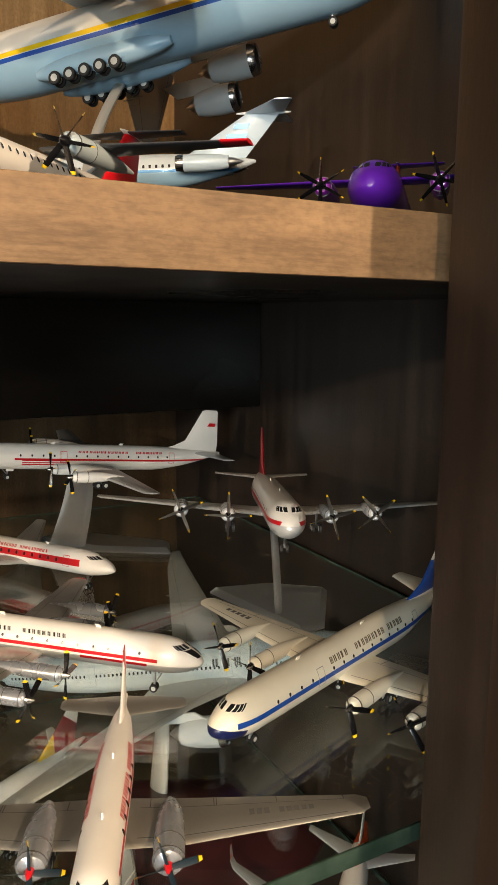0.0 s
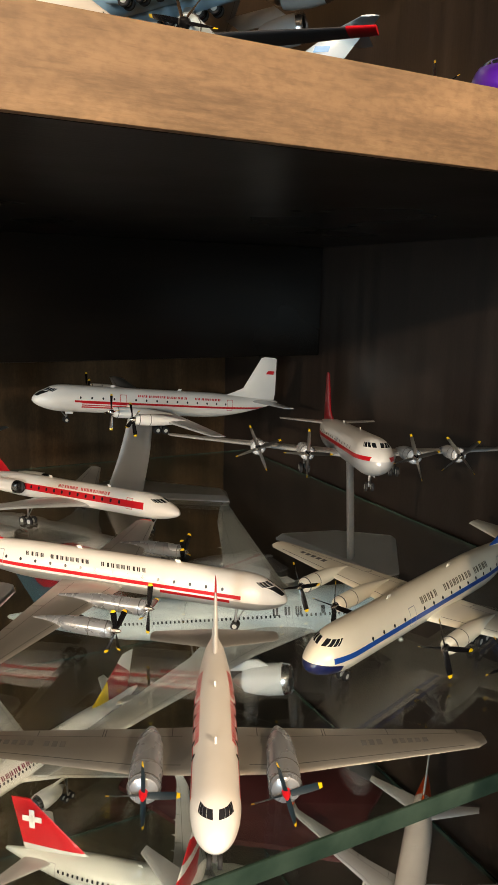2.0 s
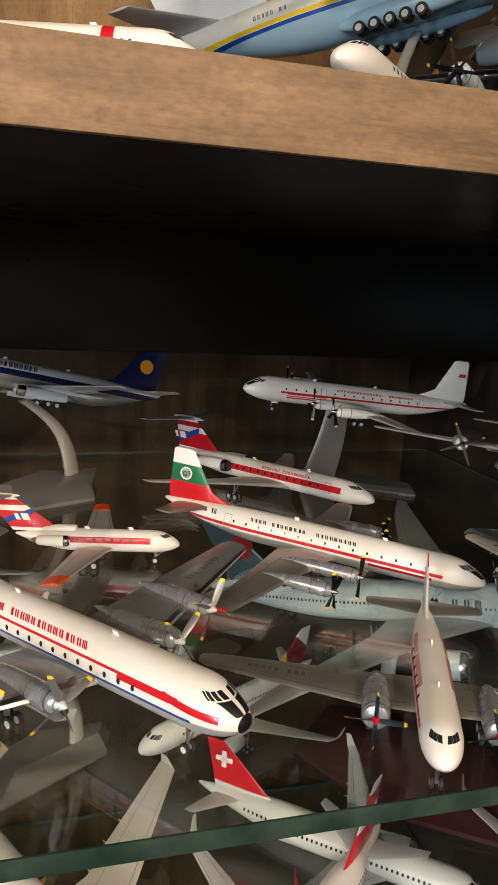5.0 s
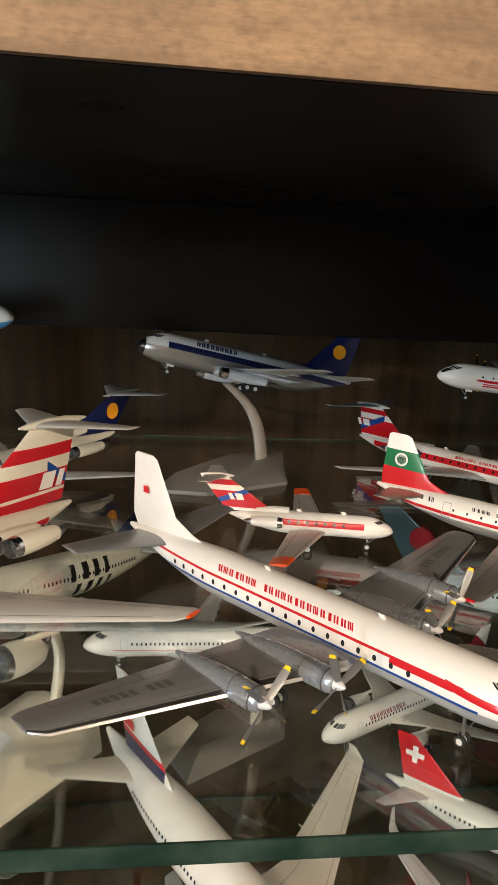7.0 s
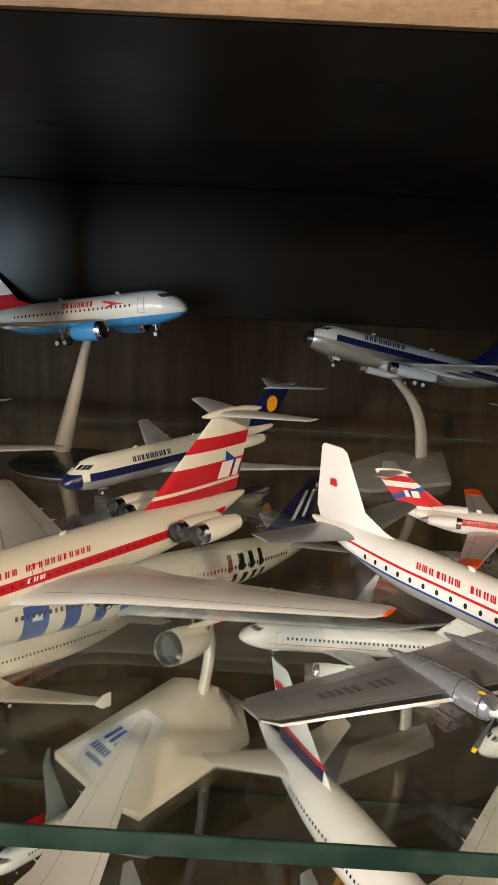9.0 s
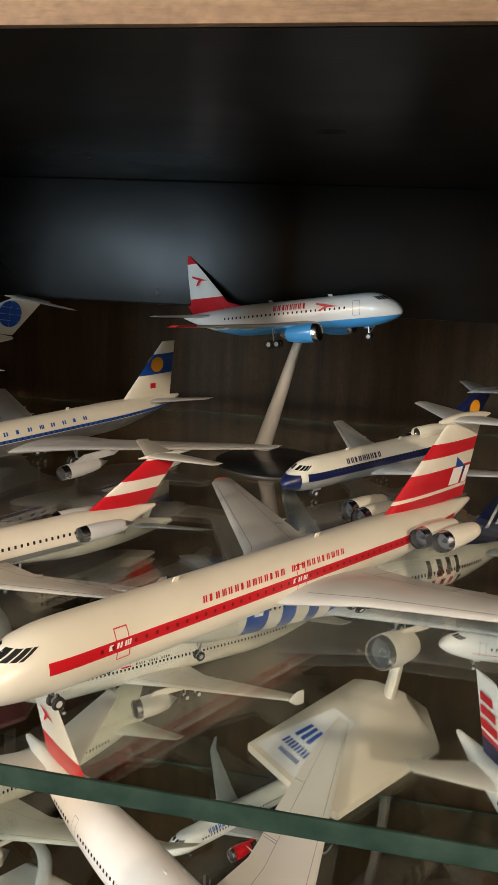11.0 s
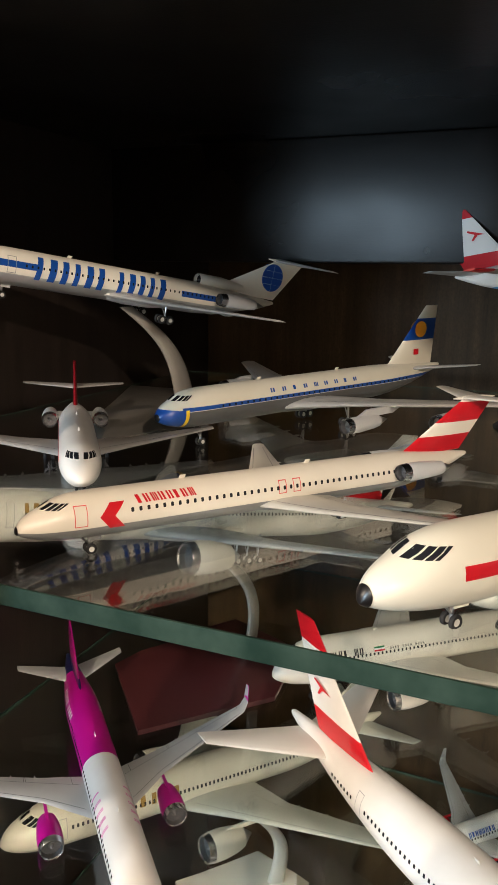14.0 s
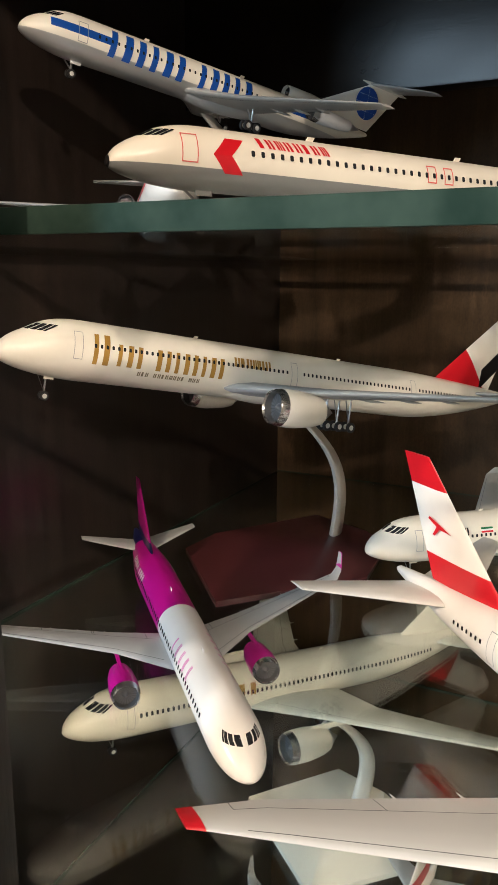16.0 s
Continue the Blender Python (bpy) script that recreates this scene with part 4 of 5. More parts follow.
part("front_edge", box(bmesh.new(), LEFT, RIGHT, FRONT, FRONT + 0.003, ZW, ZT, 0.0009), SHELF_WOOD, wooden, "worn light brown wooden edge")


def glass_shelf(x0, x1, y0, y1, top):
    thing = new("glass_shelf")
    tagged(thing, "clear glass shelf with a green polished edge", "shelf", "glass shelves")
    pane = part("pane", box(bmesh.new(), x0 + 0.0004, x1 - 0.0004, y0 + 0.0004, y1 - 0.0004, top - 0.006, top), GLASS, thing, "clear glass pane")
    pane.visible_shadow = False
    bm = bmesh.new()
    box(bm, x0, x1, y0 - 0.0002, y0 + 0.0009, top - 0.0062, top + 0.0002, 0.0004)
    part("front_edge", bm, EDGE, thing, "green polished glass edge")
    for n, b in (("back_edge", (x0, x1, y1 - 0.0009, y1 + 0.0002)), ("side_edge", (x0 - 0.0002, x0 + 0.0009, y0, y1)), ("side_edge", (x1 - 0.0009, x1 + 0.0002, y0, y1))):
        part(n, box(bmesh.new(), *b, top - 0.006, top - 0.0002), EDGE, thing, "green polished glass edge")
    return thing


glass_shelf(LEFT + 0.008, RIGHT - 0.004, 0.163, 0.633, Z1)
glass_shelf(LEFT + 0.008, RIGHT - 0.004, 0.163, 0.676, Z2)
glass_shelf(LEFT + 0.008, RIGHT - 0.004, 0.163, 0.676, Z3)

# the room around the cabinet
ROOM = paint(lin(120, 110, 97), 0.8, 0, 0)
slab("floor_room", -3.0, 3.0, -1.3, 1.2, -0.05, 0.0, wood("room_floor_wood", lin(92, 66, 44), lin(128, 96, 66), 0.45, "x"))
slab("ceiling_room", -3.0, 3.0, -1.3, 1.2, 2.6, 2.65, ROOM)
slab("wall_room_north", -3.0, 3.0, 0.72, 0.8, 0.0, 2.6, ROOM)
slab("wall_room_east", 2.9, 3.0, -1.3, 0.72, 0.0, 2.6, ROOM)
slab("wall_room_west", -3.0, -2.9, -1.3, 0.72, 0.0, 2.6, ROOM)
for b in ((-2.9, -1.47, 0.0, 2.6), (-0.77, 2.9, 0.0, 2.6), (-1.47, -0.77, 0.0, 1.1), (-1.47, -0.77, 2.1, 2.6)):
    slab("wall_room_south", b[0], b[1], -1.3, -1.2, b[2], b[3], ROOM)
slab("cabinet_plinth", LEFT - 0.02, RIGHT + 0.02, FRONT, BACK + 0.018, 0.0, 0.30, DARK_WOOD, 0.002)

# ---- upper glass shelf: models ----
SATIN_WING = paint(lin(186, 184, 180), 0.3, 0.3, 0.1)
GUN, DARKMETAL, DULL = paint(lin(166, 172, 180), 0.27, 0.6, 0.0), paint(lin(134, 136, 138), 0.36, 0.4), paint(lin(158, 156, 150), 0.34, 0.7, 0.0)
a, b, f, t = aircraft("model_propliner", "il18", (0.0789, 0.5139, 1.4275, 181.3, 5.6, -4.4), "white four-engined propliner model with red cheatline on a clear stand", bands=[(-0.15, 0.12, 5.0, 35.0, 0.0, RED), (-0.85, -0.15, 6.0, 12.0, 0.0, RED), (-0.4, -0.25, 6.0, 12.0, 0.0, WHITE), (-0.65, -0.55, 6.0, 12.0, 0.0, WHITE)], glare=BLACK, doors=(11.5, 27.5), stripes=RED, fin_bands=(), scale=1.041, tweak=(0.39, 0.993, 1.28, 1.032, -0.36, 0.33, -0.06))
prints(f, b, RED, [(13.5, 26.0, 0.88, 1.15, 24, 0.1, 0.6, (14, 15))])
shapes(t, RED, [[(33.3, 5.0), (34.6, 5.0), (34.6, 5.5), (33.6, 5.5)]], 0.16)
a, b, f, t = aircraft("model_propliner", "il18", (0.1730, 0.2643, 1.4288, -115.6, 5.9, -1.4), "silver and white four-engined propliner with red trim on a clear stand", base=WHITE, belly=(-0.1, lin(206, 208, 210)), metal_belly=0.3, bands=[(-0.1, 0.25, 0.6, 35.0, 0.0, RED)], fin_colour=lin(170, 30, 40), wing_mat=SATIN_WING, pod_colour=SILVER, prop_colour=STEEL, scale=1.037)
a, b, f, t = aircraft("model_jetliner", "tu134", (0.1433, 0.4167, 1.3686, -57.4, 1.2, -0.9), "white twin-jet airliner model with red cheatline and T-tail", bands=[(-0.15, 0.62, 4.0, 31.0, 0.0, RED)], fin_colour=WHITE, fin_bands=[(1.2, 2.2, 20, 40, 0, RED), (2.2, 3.4, 20, 40, 0, RED), (3.4, 4.2, 30, 40, -0.4, BLUE), (4.2, 4.9, 20, 40, 0, RED)], doors=(6.0,), stripes=RED, shelf=Z1, scale=1.078, tweak=(0, 1, -1.49, 1.187, 0, 0.3, 0))
prints(f, b, RED, [(9.0, 17.0, 0.8, 1.1, 18, 0.1, 0.6, (10,))])
shapes(t, WHITE, [[(32.4, 2.4), (33.6, 2.4), (33.9, 3.3), (32.7, 3.3)], [(34.0, 2.4), (34.5, 2.4), (34.9, 3.3), (34.3, 3.3)]], 0.2)
a, b, f, t = aircraft("model_propliner", "il18", (0.1350, 0.2753, 1.3696, -38.7, -3.2, -1.0), "white four-engined propliner with red stripe and green-red tail", bands=[(-0.25, 0.1, 4.0, 33.0, 0.0, RED), (-0.75, -0.45, 5.0, 11.5, 0.0, RED)], fin_bands=[(1.0, 3.2, 20, 40, 0, RED), (3.2, 5.2, 20, 40, 0, GREEN)], belly=(-0.5, SILVER), metal_belly=0.7, wing_mat=DULL, pod_mat=GUN, wing_tip=RED, doors=(27.5,), shelf=Z1, scale=0.956, tweak=(2.91, 1.046, 0, 1, 0.19, -0.11, -1.16), glare=BLACK)
prints(f, b, BLACK, [(13.0, 25.0, 0.9, 1.22, 24, 0.12, 0.5, (9, 10, 19)), (29.0, 31.5, 0.7, 1.15, 6, 0.1, 0.55, (2,))])
shapes(t, WHITE, [disc(33.6, 4.25, 0.75)], 0.19)
shapes(t, GREEN, [disc(33.6, 4.25, 0.55)], 0.21)
a, b, f, t = aircraft("model_propliner", "il18", (0.1135, 0.2249, 1.3670, -160.3, -0.7, -0.9), "cream four-engined propliner with blue cheatline and dark blue nose", base=CREAM, bands=[(-0.15, 0.28, 1.5, 35.0, 0.0, BLUE), (-3.0, 0.12, 0.0, 2.4, -0.25, NAVY)], fin_colour=WHITE, fin_bands=[(1.6, 4.6, 24, 40, 0, BLUE)], pod_colour=CREAM, wing_mat=paint(CREAM), marks=[(12.0, 15.6, 0.38, 0.56, 5, ())], doors=(11.5, 27.5), shelf=Z1, scale=1.03, tweak=(1.96, 1.019, 1.97, 0.865, 2.72, 0.09, -0.94))
prints(f, b, lin(90, 80, 60), [(13.0, 25.0, 0.85, 1.3, 22, 0.1, 0.55, (5, 6, 16))])
a, b, f, t = aircraft("model_propliner", "il14", (0.0439, 0.1544, 1.3682, -114.9, 0.0, -0.2), "white twin-engined propliner with bare metal wings on glass", bands=[(0.15, 0.42, 3.0, 22.0, 0.0, RED)], nose_cap=None, wing_mat=DULL, pod_mat=GUN, tail_colour=DULL, spin=RED, prop_colour=paint(lin(26, 42, 52), 0.3), tip_colour=YELLOW, marks=[(8.6, 12.8, 0.38, 0.56, 9, (3,))], fin_bands=[(3.0, 5, 20.4, 24, 0, RED)], belly=(-0.4, SILVER), shelf=Z1, scale=1.033, tweak=(0.99, 1.021, 1, 0.846, 0.43, 0.18, -1.14))
prints(f, b, RED, [(7.0, 15.0, 0.62, 0.95, 20, 0.1, 0.6, (11,))])
a, b, f, t = aircraft("model_jetliner", "b732", (-0.1313, 0.4885, 1.4441, -166.9, 12.0, 7.8), "white and chrome twin-jet with navy tail and amber disc", base=lin(204, 204, 202), belly=(0.0, SILVER), metal_belly=0.9, bands=[(0.0, 0.75, 3.5, 29.0, 0.0, NAVY)], nose_cap=(0.9, BLACK), fin_colour=NAVY, pod_colour=SILVER, wing_mat=SATIN_WING, scale=1.056)
prints(f, b, NAVY, [(7.0, 12.5, 0.95, 1.55, 9, 0.1, 0.6, ())])
shapes(t, AMBER, [disc(27.0, 4.6, 0.95)], 0.19, "yellow painted disc")
a, b, f, t = aircraft("model_propliner", "brit", (-0.0079, 0.1804, 1.3723, -52.4, 0.3, 1.3), "large white four-engined propliner with red and blue stripes", bands=[(0.5, 0.68, 4.0, 37.0, 0.0, RED), (-0.52, -0.32, 3.0, 37.0, 0.0, BLUE), (0.2, 0.68, 4.6, 9.0, 0.0, RED), (-0.1, 0.35, 1.2, 5.2, 0.1, RED)], belly=(-0.45, SILVER), metal_belly=0.5, wing_mat=DARKMETAL, pod_mat=GUN, lead=STEEL, marks=[(13.0, 18.0, 0.38, 0.56, 9, (3,))], prop_colour=paint(lin(128, 130, 132), 0.35, 0.6, 0), tip_colour=YELLOW, spin=SILVER, nose_cap=(0.25, BLACK), rot=20, shelf=Z1, scale=1.041, glare=BLACK)
prints(f, b, RED, [(12.0, 25.0, 1.0, 1.38, 22, 0.25, 0.58, (14,))])
shapes(t, RED, [[(35.0, 4.3), (35.8, 4.3), (35.8, 4.9), (35.2, 4.9)]], 0.2)
a, b, f, t = aircraft("model_jetliner", "yak40", (0.0059, 0.3649, 1.3633, -15.3, 1.1, -0.5), "small white trijet with red stripe and T-tail", bands=[(0.0, 0.62, 3.0, 14.0, 0.0, RED)], fin_bands=[(1.2, 2.0, 10, 20, 0, RED), (2.0, 3.0, 10, 20, 0, RED), (3.0, 3.6, 15, 20, -0.4, BLUE), (3.6, 4.2, 10, 20, 0, RED)], wing_mat=SATIN_WING, wing_tip=ORANGE, shelf=Z1, scale=0.997, tweak=(-0.35, 1.037, 1.12, 0.929, 0, 0.24, -0.37))
shapes(t, WHITE, [[(15.8, 2.1), (16.6, 2.1), (16.9, 2.8), (16.1, 2.8)], [(16.8, 2.1), (17.3, 2.1), (17.6, 2.8), (17.2, 2.8)]], 0.17)
a, b, f, t = aircraft("model_jetliner", "il62", (-0.3182, 0.1653, 1.3697, -124.4, 1.5, -0.2), "large white four-jet airliner with broad red stripe and T-tail", base=CREAM, bands=[(-0.05, 0.62, 4.5, 46.0, 0.0, RED)], fin_colour=CREAM, fin_bands=[(1.2, 2.6, 30, 60, 0, RED), (2.9, 4.7, 30, 60, 0, RED), (4.7, 5.6, 46.5, 60, -0.6, BLUE), (5.9, 7.1, 30, 60, 0, RED)], wing_tip=ORANGE, pod_colour=CREAM, window_colour=lin(120, 14, 22), nose_cap=(0.3, BLACK), doors=(9.0, 24.0), stripes=RED, wing_mat=paint(lin(184, 184, 180)), shelf=Z1, scale=1.103, tweak=(4.27, 0.99, -1.49, 1.095, 0, 1.6, -0.94))
prints(f, b, RED, [(15.0, 29.0, 0.95, 1.3, 26, 0.15, 0.52, (14,))])
prints(f, b, WHITE, [(8.0, 9.6, 0.2, 0.5, 3, 0.1, 0.6, ()), (23.0, 24.6, 0.2, 0.5, 3, 0.1, 0.6, ())])
shapes(t, WHITE, [[(45.3, 3.1), (47.0, 3.1), (47.6, 4.6), (45.9, 4.6)], [(47.4, 3.1), (48.2, 3.1), (48.8, 4.6), (48.0, 4.6)]], 0.24)
a, b, f, t = aircraft("model_jetliner", "b736", (-0.2037, 0.4659, 1.4601, -20.9, 9.1, 1.6), "white twin-jet with light blue belly, engines and red tail bands", belly=(-0.85, SKY), pod_colour=SKY, fin_bands=[(1.0, 3.4, 15, 40, 0, RED), (7.9, 9.2, 15, 40, 0, RED)], wing_tip=RED, doors=(4.9,), scale=1.046)
prints(f, b, RED, [(11.5, 16.0, 0.85, 1.5, 8, 0.1, 0.6, ())])
shapes(f, RED, [[(7.0, 0.75), (9.8, 1.35), (10.0, 1.2), (8.9, 0.85), (9.8, 0.45), (9.5, 0.4), (8.4, 0.75)]], 1.93)
shapes(t, RED, [[(26.0, 5.6), (28.3, 6.35), (28.4, 6.15), (27.4, 5.75), (27.9, 5.05), (27.6, 5.05), (27.0, 5.65)]], 0.2)
a, b, f, t = aircraft("model_jetliner", "b707", (-0.4668, 0.3277, 1.3722, -114.5, -0.5, 0.3), "cream and grey four-jet airliner with blue cheatline and blue nose", base=CREAM, belly=(-0.1, lin(92, 93, 94)), bands=[(-0.05, 0.32, 2.0, 44.0, 0.0, BLUE), (-3.0, 0.3, 0.0, 2.3, -0.1, BLUE), (-3.0, 0.1, 2.3, 2.65, 0.0, YELLOW)], fin_colour=CREAM, fin_bands=[(4.4, 7.0, 30, 50, 0, BLUE)], pod_colour=SILVER, wing_mat=SATIN_WING, shelf=Z1, scale=1.099, tweak=(1.77, 1.106, -0.99, 0.929, 0.61, -0.03, -0.64), nose_cap=(0.1, BLACK))
prints(f, b, BLUE, [(13.0, 27.5, 0.72, 1.12, 9, 0.05, 0.3, ())])
shapes(t, AMBER, [disc(40.3, 5.7, 1.0, sx=1.2)], 0.18, "yellow painted oval")
shapes(t, RED, [[(39.0, 2.6), (40.0, 2.6), (40.0, 3.3), (39.0, 3.3)]], 0.2)
a, b, f, t = aircraft("model_jetliner", "b727", (-0.5739, 0.3096, 1.4473, -117.1, 8.2, -7.4), "white trijet with large blue lettering bars on a silver stand", base=lin(236, 232, 220), belly=(-0.55, SILVER), metal_belly=0.7, bands=[(0.1, 0.75, 2.2, 8.0, 0.0, BLUE), (0.0, 0.65, 25.5, 33.5, 0.0, BLUE)], doors=(5.0,), wing_mat=SATIN_WING, pod_colour=SILVER, scale=1.07)
prints(f, b, BLUE, [(7.4, 15.8, -0.8, 1.45, 6, 0.35, 0.66, ()), (16.9, 23.6, -0.8, 1.45, 5, 0.35, 0.66, ())], "large blue lettering in plain bars")
shapes(t, BLUE, [disc(40.0, 4.1, 1.75)], 0.24, "blue painted globe disc")
shapes(t, lin(225, 228, 232), [[(38.3, 4.02), (41.7, 4.02), (41.7, 4.12), (38.3, 4.12)], [(38.6, 4.9), (41.4, 4.9), (41.4, 4.98), (38.6, 4.98)], [(38.6, 3.2), (41.4, 3.2), (41.4, 3.28), (38.6, 3.28)], [(39.95, 2.4), (40.05, 2.4), (40.05, 5.8), (39.95, 5.8)]], 0.27)
a, b, f, t = aircraft("model_jetliner", "md81", (-0.4306, 0.1771, 1.3649, -123.9, 1.3, -0.1), "cream twin-jet with red chevron, red lettering bars and T-tail", base=lin(232, 226, 212), belly=(-0.6, lin(126, 128, 128)), fin_colour=lin(232, 226, 212), fin_bands=[(1.2, 2.7, 30, 50, 0, RED), (3.9, 5.7, 30, 50, 0, RED)], nose_cap=(0.09, BLACK), doors=(4.0,), stripes=lin(214, 96, 92), pod_colour=SILVER, wing_mat=paint(lin(190, 186, 176)), shelf=Z1, scale=0.938, tweak=(-0.97, 0.964, 1.84, 1.034, 0, 0.44, -0.64))
prints(f, b, RED, [(8.2, 13.0, 0.72, 1.25, 8, -0.2, 0.6, ())])
bm = bmesh.new()
for side in (1, -1):
    patch(bm, b, side, 5.3, 6.4, 0.1, 1.0, 0.8, 2, 4)
    patch(bm, b, side, 6.1, 7.2, -0.8, 0.1, -0.8, 2, 4)
part("chevron", bm, paint(RED), f, "red painted chevron")
for s_exit in (20.2, 21.6):
    bm = bmesh.new()
    for side in (1, -1):
        outline(bm, b, side, s_exit, s_exit + 0.75, -0.1, 0.95, 0.07)
    part("exit_outline", bm, paint(lin(214, 96, 92)), f, "thin printed overwing exit outline")
a, b, f, t = aircraft("model_jetliner", "caravelle", (-0.4453, 0.2334, 1.3651, -53.2, 0.7, -1.9), "small white twin-jet with dark red fin and rear engines", bands=[(0.0, 0.4, 4.0, 28.0, 0.0, RED)], fin_colour=DARKRED, pod_colour=SILVER, wing_mat=SATIN_WING, shelf=Z1, scale=1.05)
a, b, f, t = aircraft("model_jetliner", "b721", (-0.2614, 0.4024, 1.3655, -130.6, -1.5, 0), "white trijet with dark blue cheatline and navy tail", base=CREAM, belly=(-0.3, lin(140, 142, 144)), bands=[(-3.0, 0.5, 0.0, 1.7, 0.0, NAVY), (-0.35, 0.55, 2.5, 34.0, 0.0, NAVY)], fin_colour=NAVY, pod_colour=CREAM, shelf=Z1)
prints(f, b, NAVY, [(8.5, 14.5, 0.8, 1.35, 9, 0.1, 0.6, ())])
shapes(t, AMBER, [disc(34.5, 4.1, 1.15)], 0.24, "yellow painted disc")


# stands on the upper glass shelf
FROST = ACRYLIC
SATIN = paint(lin(196, 192, 184), 0.38, 0.35, 0)
WARMGREY, WINE, IVORY = paint(lin(112, 108, 102), 0.4), paint(lin(72, 35, 37), 0.35), paint(lin(222, 216, 202), 0.4)
stand("display_stand", "clear acrylic display stand with a flat fin-shaped arm", (0.140, 0.512), (0.153, 0.510, 1.4180), (0.002, 0, 0), [(0.128, 0.552), (0.152, 0.562), (0.215, 0.500), (0.206, 0.476), (0.160, 0.505)], [(0.132, 0.549), (0.152, 0.558), (0.210, 0.499), (0.205, 0.480), (0.162, 0.508)], Z1, FROST, FROST, 0.004, 0.027, 0.016, 0.003, 0.003)
stand("display_stand", "clear acrylic display stand with a slim upright arm", (0.213, 0.338), (0.202, 0.328, 1.4150), (0, 0, 0), [(0.196, 0.392), (0.232, 0.385), (0.262, 0.360), (0.228, 0.314), (0.212, 0.312)], [(0.199, 0.390), (0.232, 0.382), (0.258, 0.360), (0.227, 0.318), (0.213, 0.316)], Z1, FROST, FROST, 0.004, 0.008, 0.006, 0.004, 0.004)
stand("display_stand", "silver arched display stand on a grey wedge base", (-0.0425, 0.524), (-0.0745, 0.4745, 1.4215), (0.007, 0.009, 0.003), [(-0.1186, 0.4664), (-0.0852, 0.4596), (-0.0287, 0.4880), (-0.0217, 0.5453), (-0.0668, 0.5367)], [(-0.104, 0.480), (-0.078, 0.474), (-0.030, 0.500), (-0.024, 0.540), (-0.064, 0.533)], Z1, SATIN, WARMGREY, 0.010, 0.018, 0.011, 0.007, 0.004)
stand("display_stand", "polished metal display stand with a tapered leaning arm", (-0.291, 0.5105), (-0.265, 0.4800, 1.4380), (0, 0, 0), poly(-0.278, 0.486, 0.040, 0.036, 24), poly(-0.278, 0.486, 0.036, 0.032, 24), Z1, SATIN, metal_mat(0.2, 0.3), 0.003, 0.014, 0.006, 0.012, 0.005)
stand("display_stand", "silver arched display stand on a grey plate", (-0.527, 0.472), (-0.5320, 0.4060, 1.4200), (0.004, 0.008, 0.003), [(-0.532, 0.3556), (-0.504, 0.332), (-0.480, 0.405), (-0.500, 0.502), (-0.590, 0.499)], [(-0.530, 0.366), (-0.508, 0.346), (-0.488, 0.408), (-0.506, 0.494), (-0.582, 0.491)], Z1, SATIN, WARMGREY, 0.006, 0.026, 0.014, 0.007, 0.004)

# ---- middle glass shelf: models ----
a, b, f, t = aircraft("model_airliner", "b777", (-0.5937, 0.3013, 1.3037, -121.4, 10.0, 2.1), "long white twin-jet with gold lettering bars on an arched stand", base=lin(232, 228, 216), doors=(7.4, 33.8, 53.3), fin_bands=[(2.0, 14.0, 59.3, 86.0, -1.1, RED), (2.0, 5.0, 69.0, 86.0, 0.9, BLACK)], pod_colour=lin(232, 228, 216), scale=1.026, tweak=(-1.59, 0.978, 0, 1, 0, 0, 0))
prints(f, b, GOLD, [(8.9, 11.0, -1.1, 1.9, 2, 0.1, 0.7, ()), (11.5, 24.6, -1.0, 1.2, 12, 0.1, 0.62, (3,)), (25.4, 30.4, 0.6, 1.6, 6, 0.0, 0.75, ())], "gold lettering in plain bars")
prints(f, b, lin(120, 110, 90), [(14.0, 21.5, -1.75, -1.3, 16, 0.0, 0.6, (3, 12))])
stand("display_stand", "silver arched display stand on a wine-red wedge base", (-0.480, 0.490), (-0.488, 0.4320, 1.2570), (0.009, 0.012, 0.004), [(-0.5695, 0.4402), (-0.5097, 0.3740), (-0.4440, 0.4480), (-0.4500, 0.5115), (-0.5086, 0.537)], [(-0.552, 0.450), (-0.506, 0.412), (-0.460, 0.462), (-0.462, 0.502), (-0.506, 0.520)], Z2, SATIN, WINE, 0.014, 0.020, 0.011, 0.008, 0.005)
a, b, f, t = aircraft("model_airliner", "a300", (-0.4435, 0.4410, 1.1780, -138.6, -0.2, 1.9), "white widebody twin-jet with black lettering bars on glass", base=lin(228, 222, 208), doors=(5.8,), pod_colour=lin(220, 216, 206), wing_mat=paint(lin(200, 196, 186)), shelf=Z2, scale=1.002, tweak=(-1.57, 0.997, 0, 1, 0, 0, 0.93))
prints(f, b, BLACK, [(7.0, 12.6, 0.75, 1.6, 7, 0.0, 0.55, (4,))])
for colour, low in ((GREEN, 1.3), (WHITE, 1.1), (RED, 0.9)):
    bm = bmesh.new()
    for side in (1, -1):
        patch(bm, b, side, 14.0, 15.6, low, low + 0.2, nx=1, nz=1, lift=0.04)
    part("flag_stripe", bm, paint(colour), f, "stripe of a small painted flag")
prints(f, b, lin(60, 60, 62), [(16.4, 22.0, 0.95, 1.25, 14, 0.0, 0.5, (4, 9))])
a, b, f, t = aircraft("model_airliner", "a321", (-0.4170, 0.2328, 1.1642, -45.6, -1.5, 1.0), "white and magenta twin-jet airliner with magenta engines", bands=[(-3, 3, 21.5, 39.0, 0.0, MAGENTA), (-3, 3, 39.0, 50, 0.0, NAVY)], pod_colour=MAGENTA, fin_colour=MAGENTA, fin_bands=[(1.0, 2.8, 20, 50, 0, NAVY)], wing_tip=MAGENTA, shelf=Z2, scale=1.082, tweak=(1.16, 1.047, -0.35, 1.05, -0.88, 0.18, -0.3))
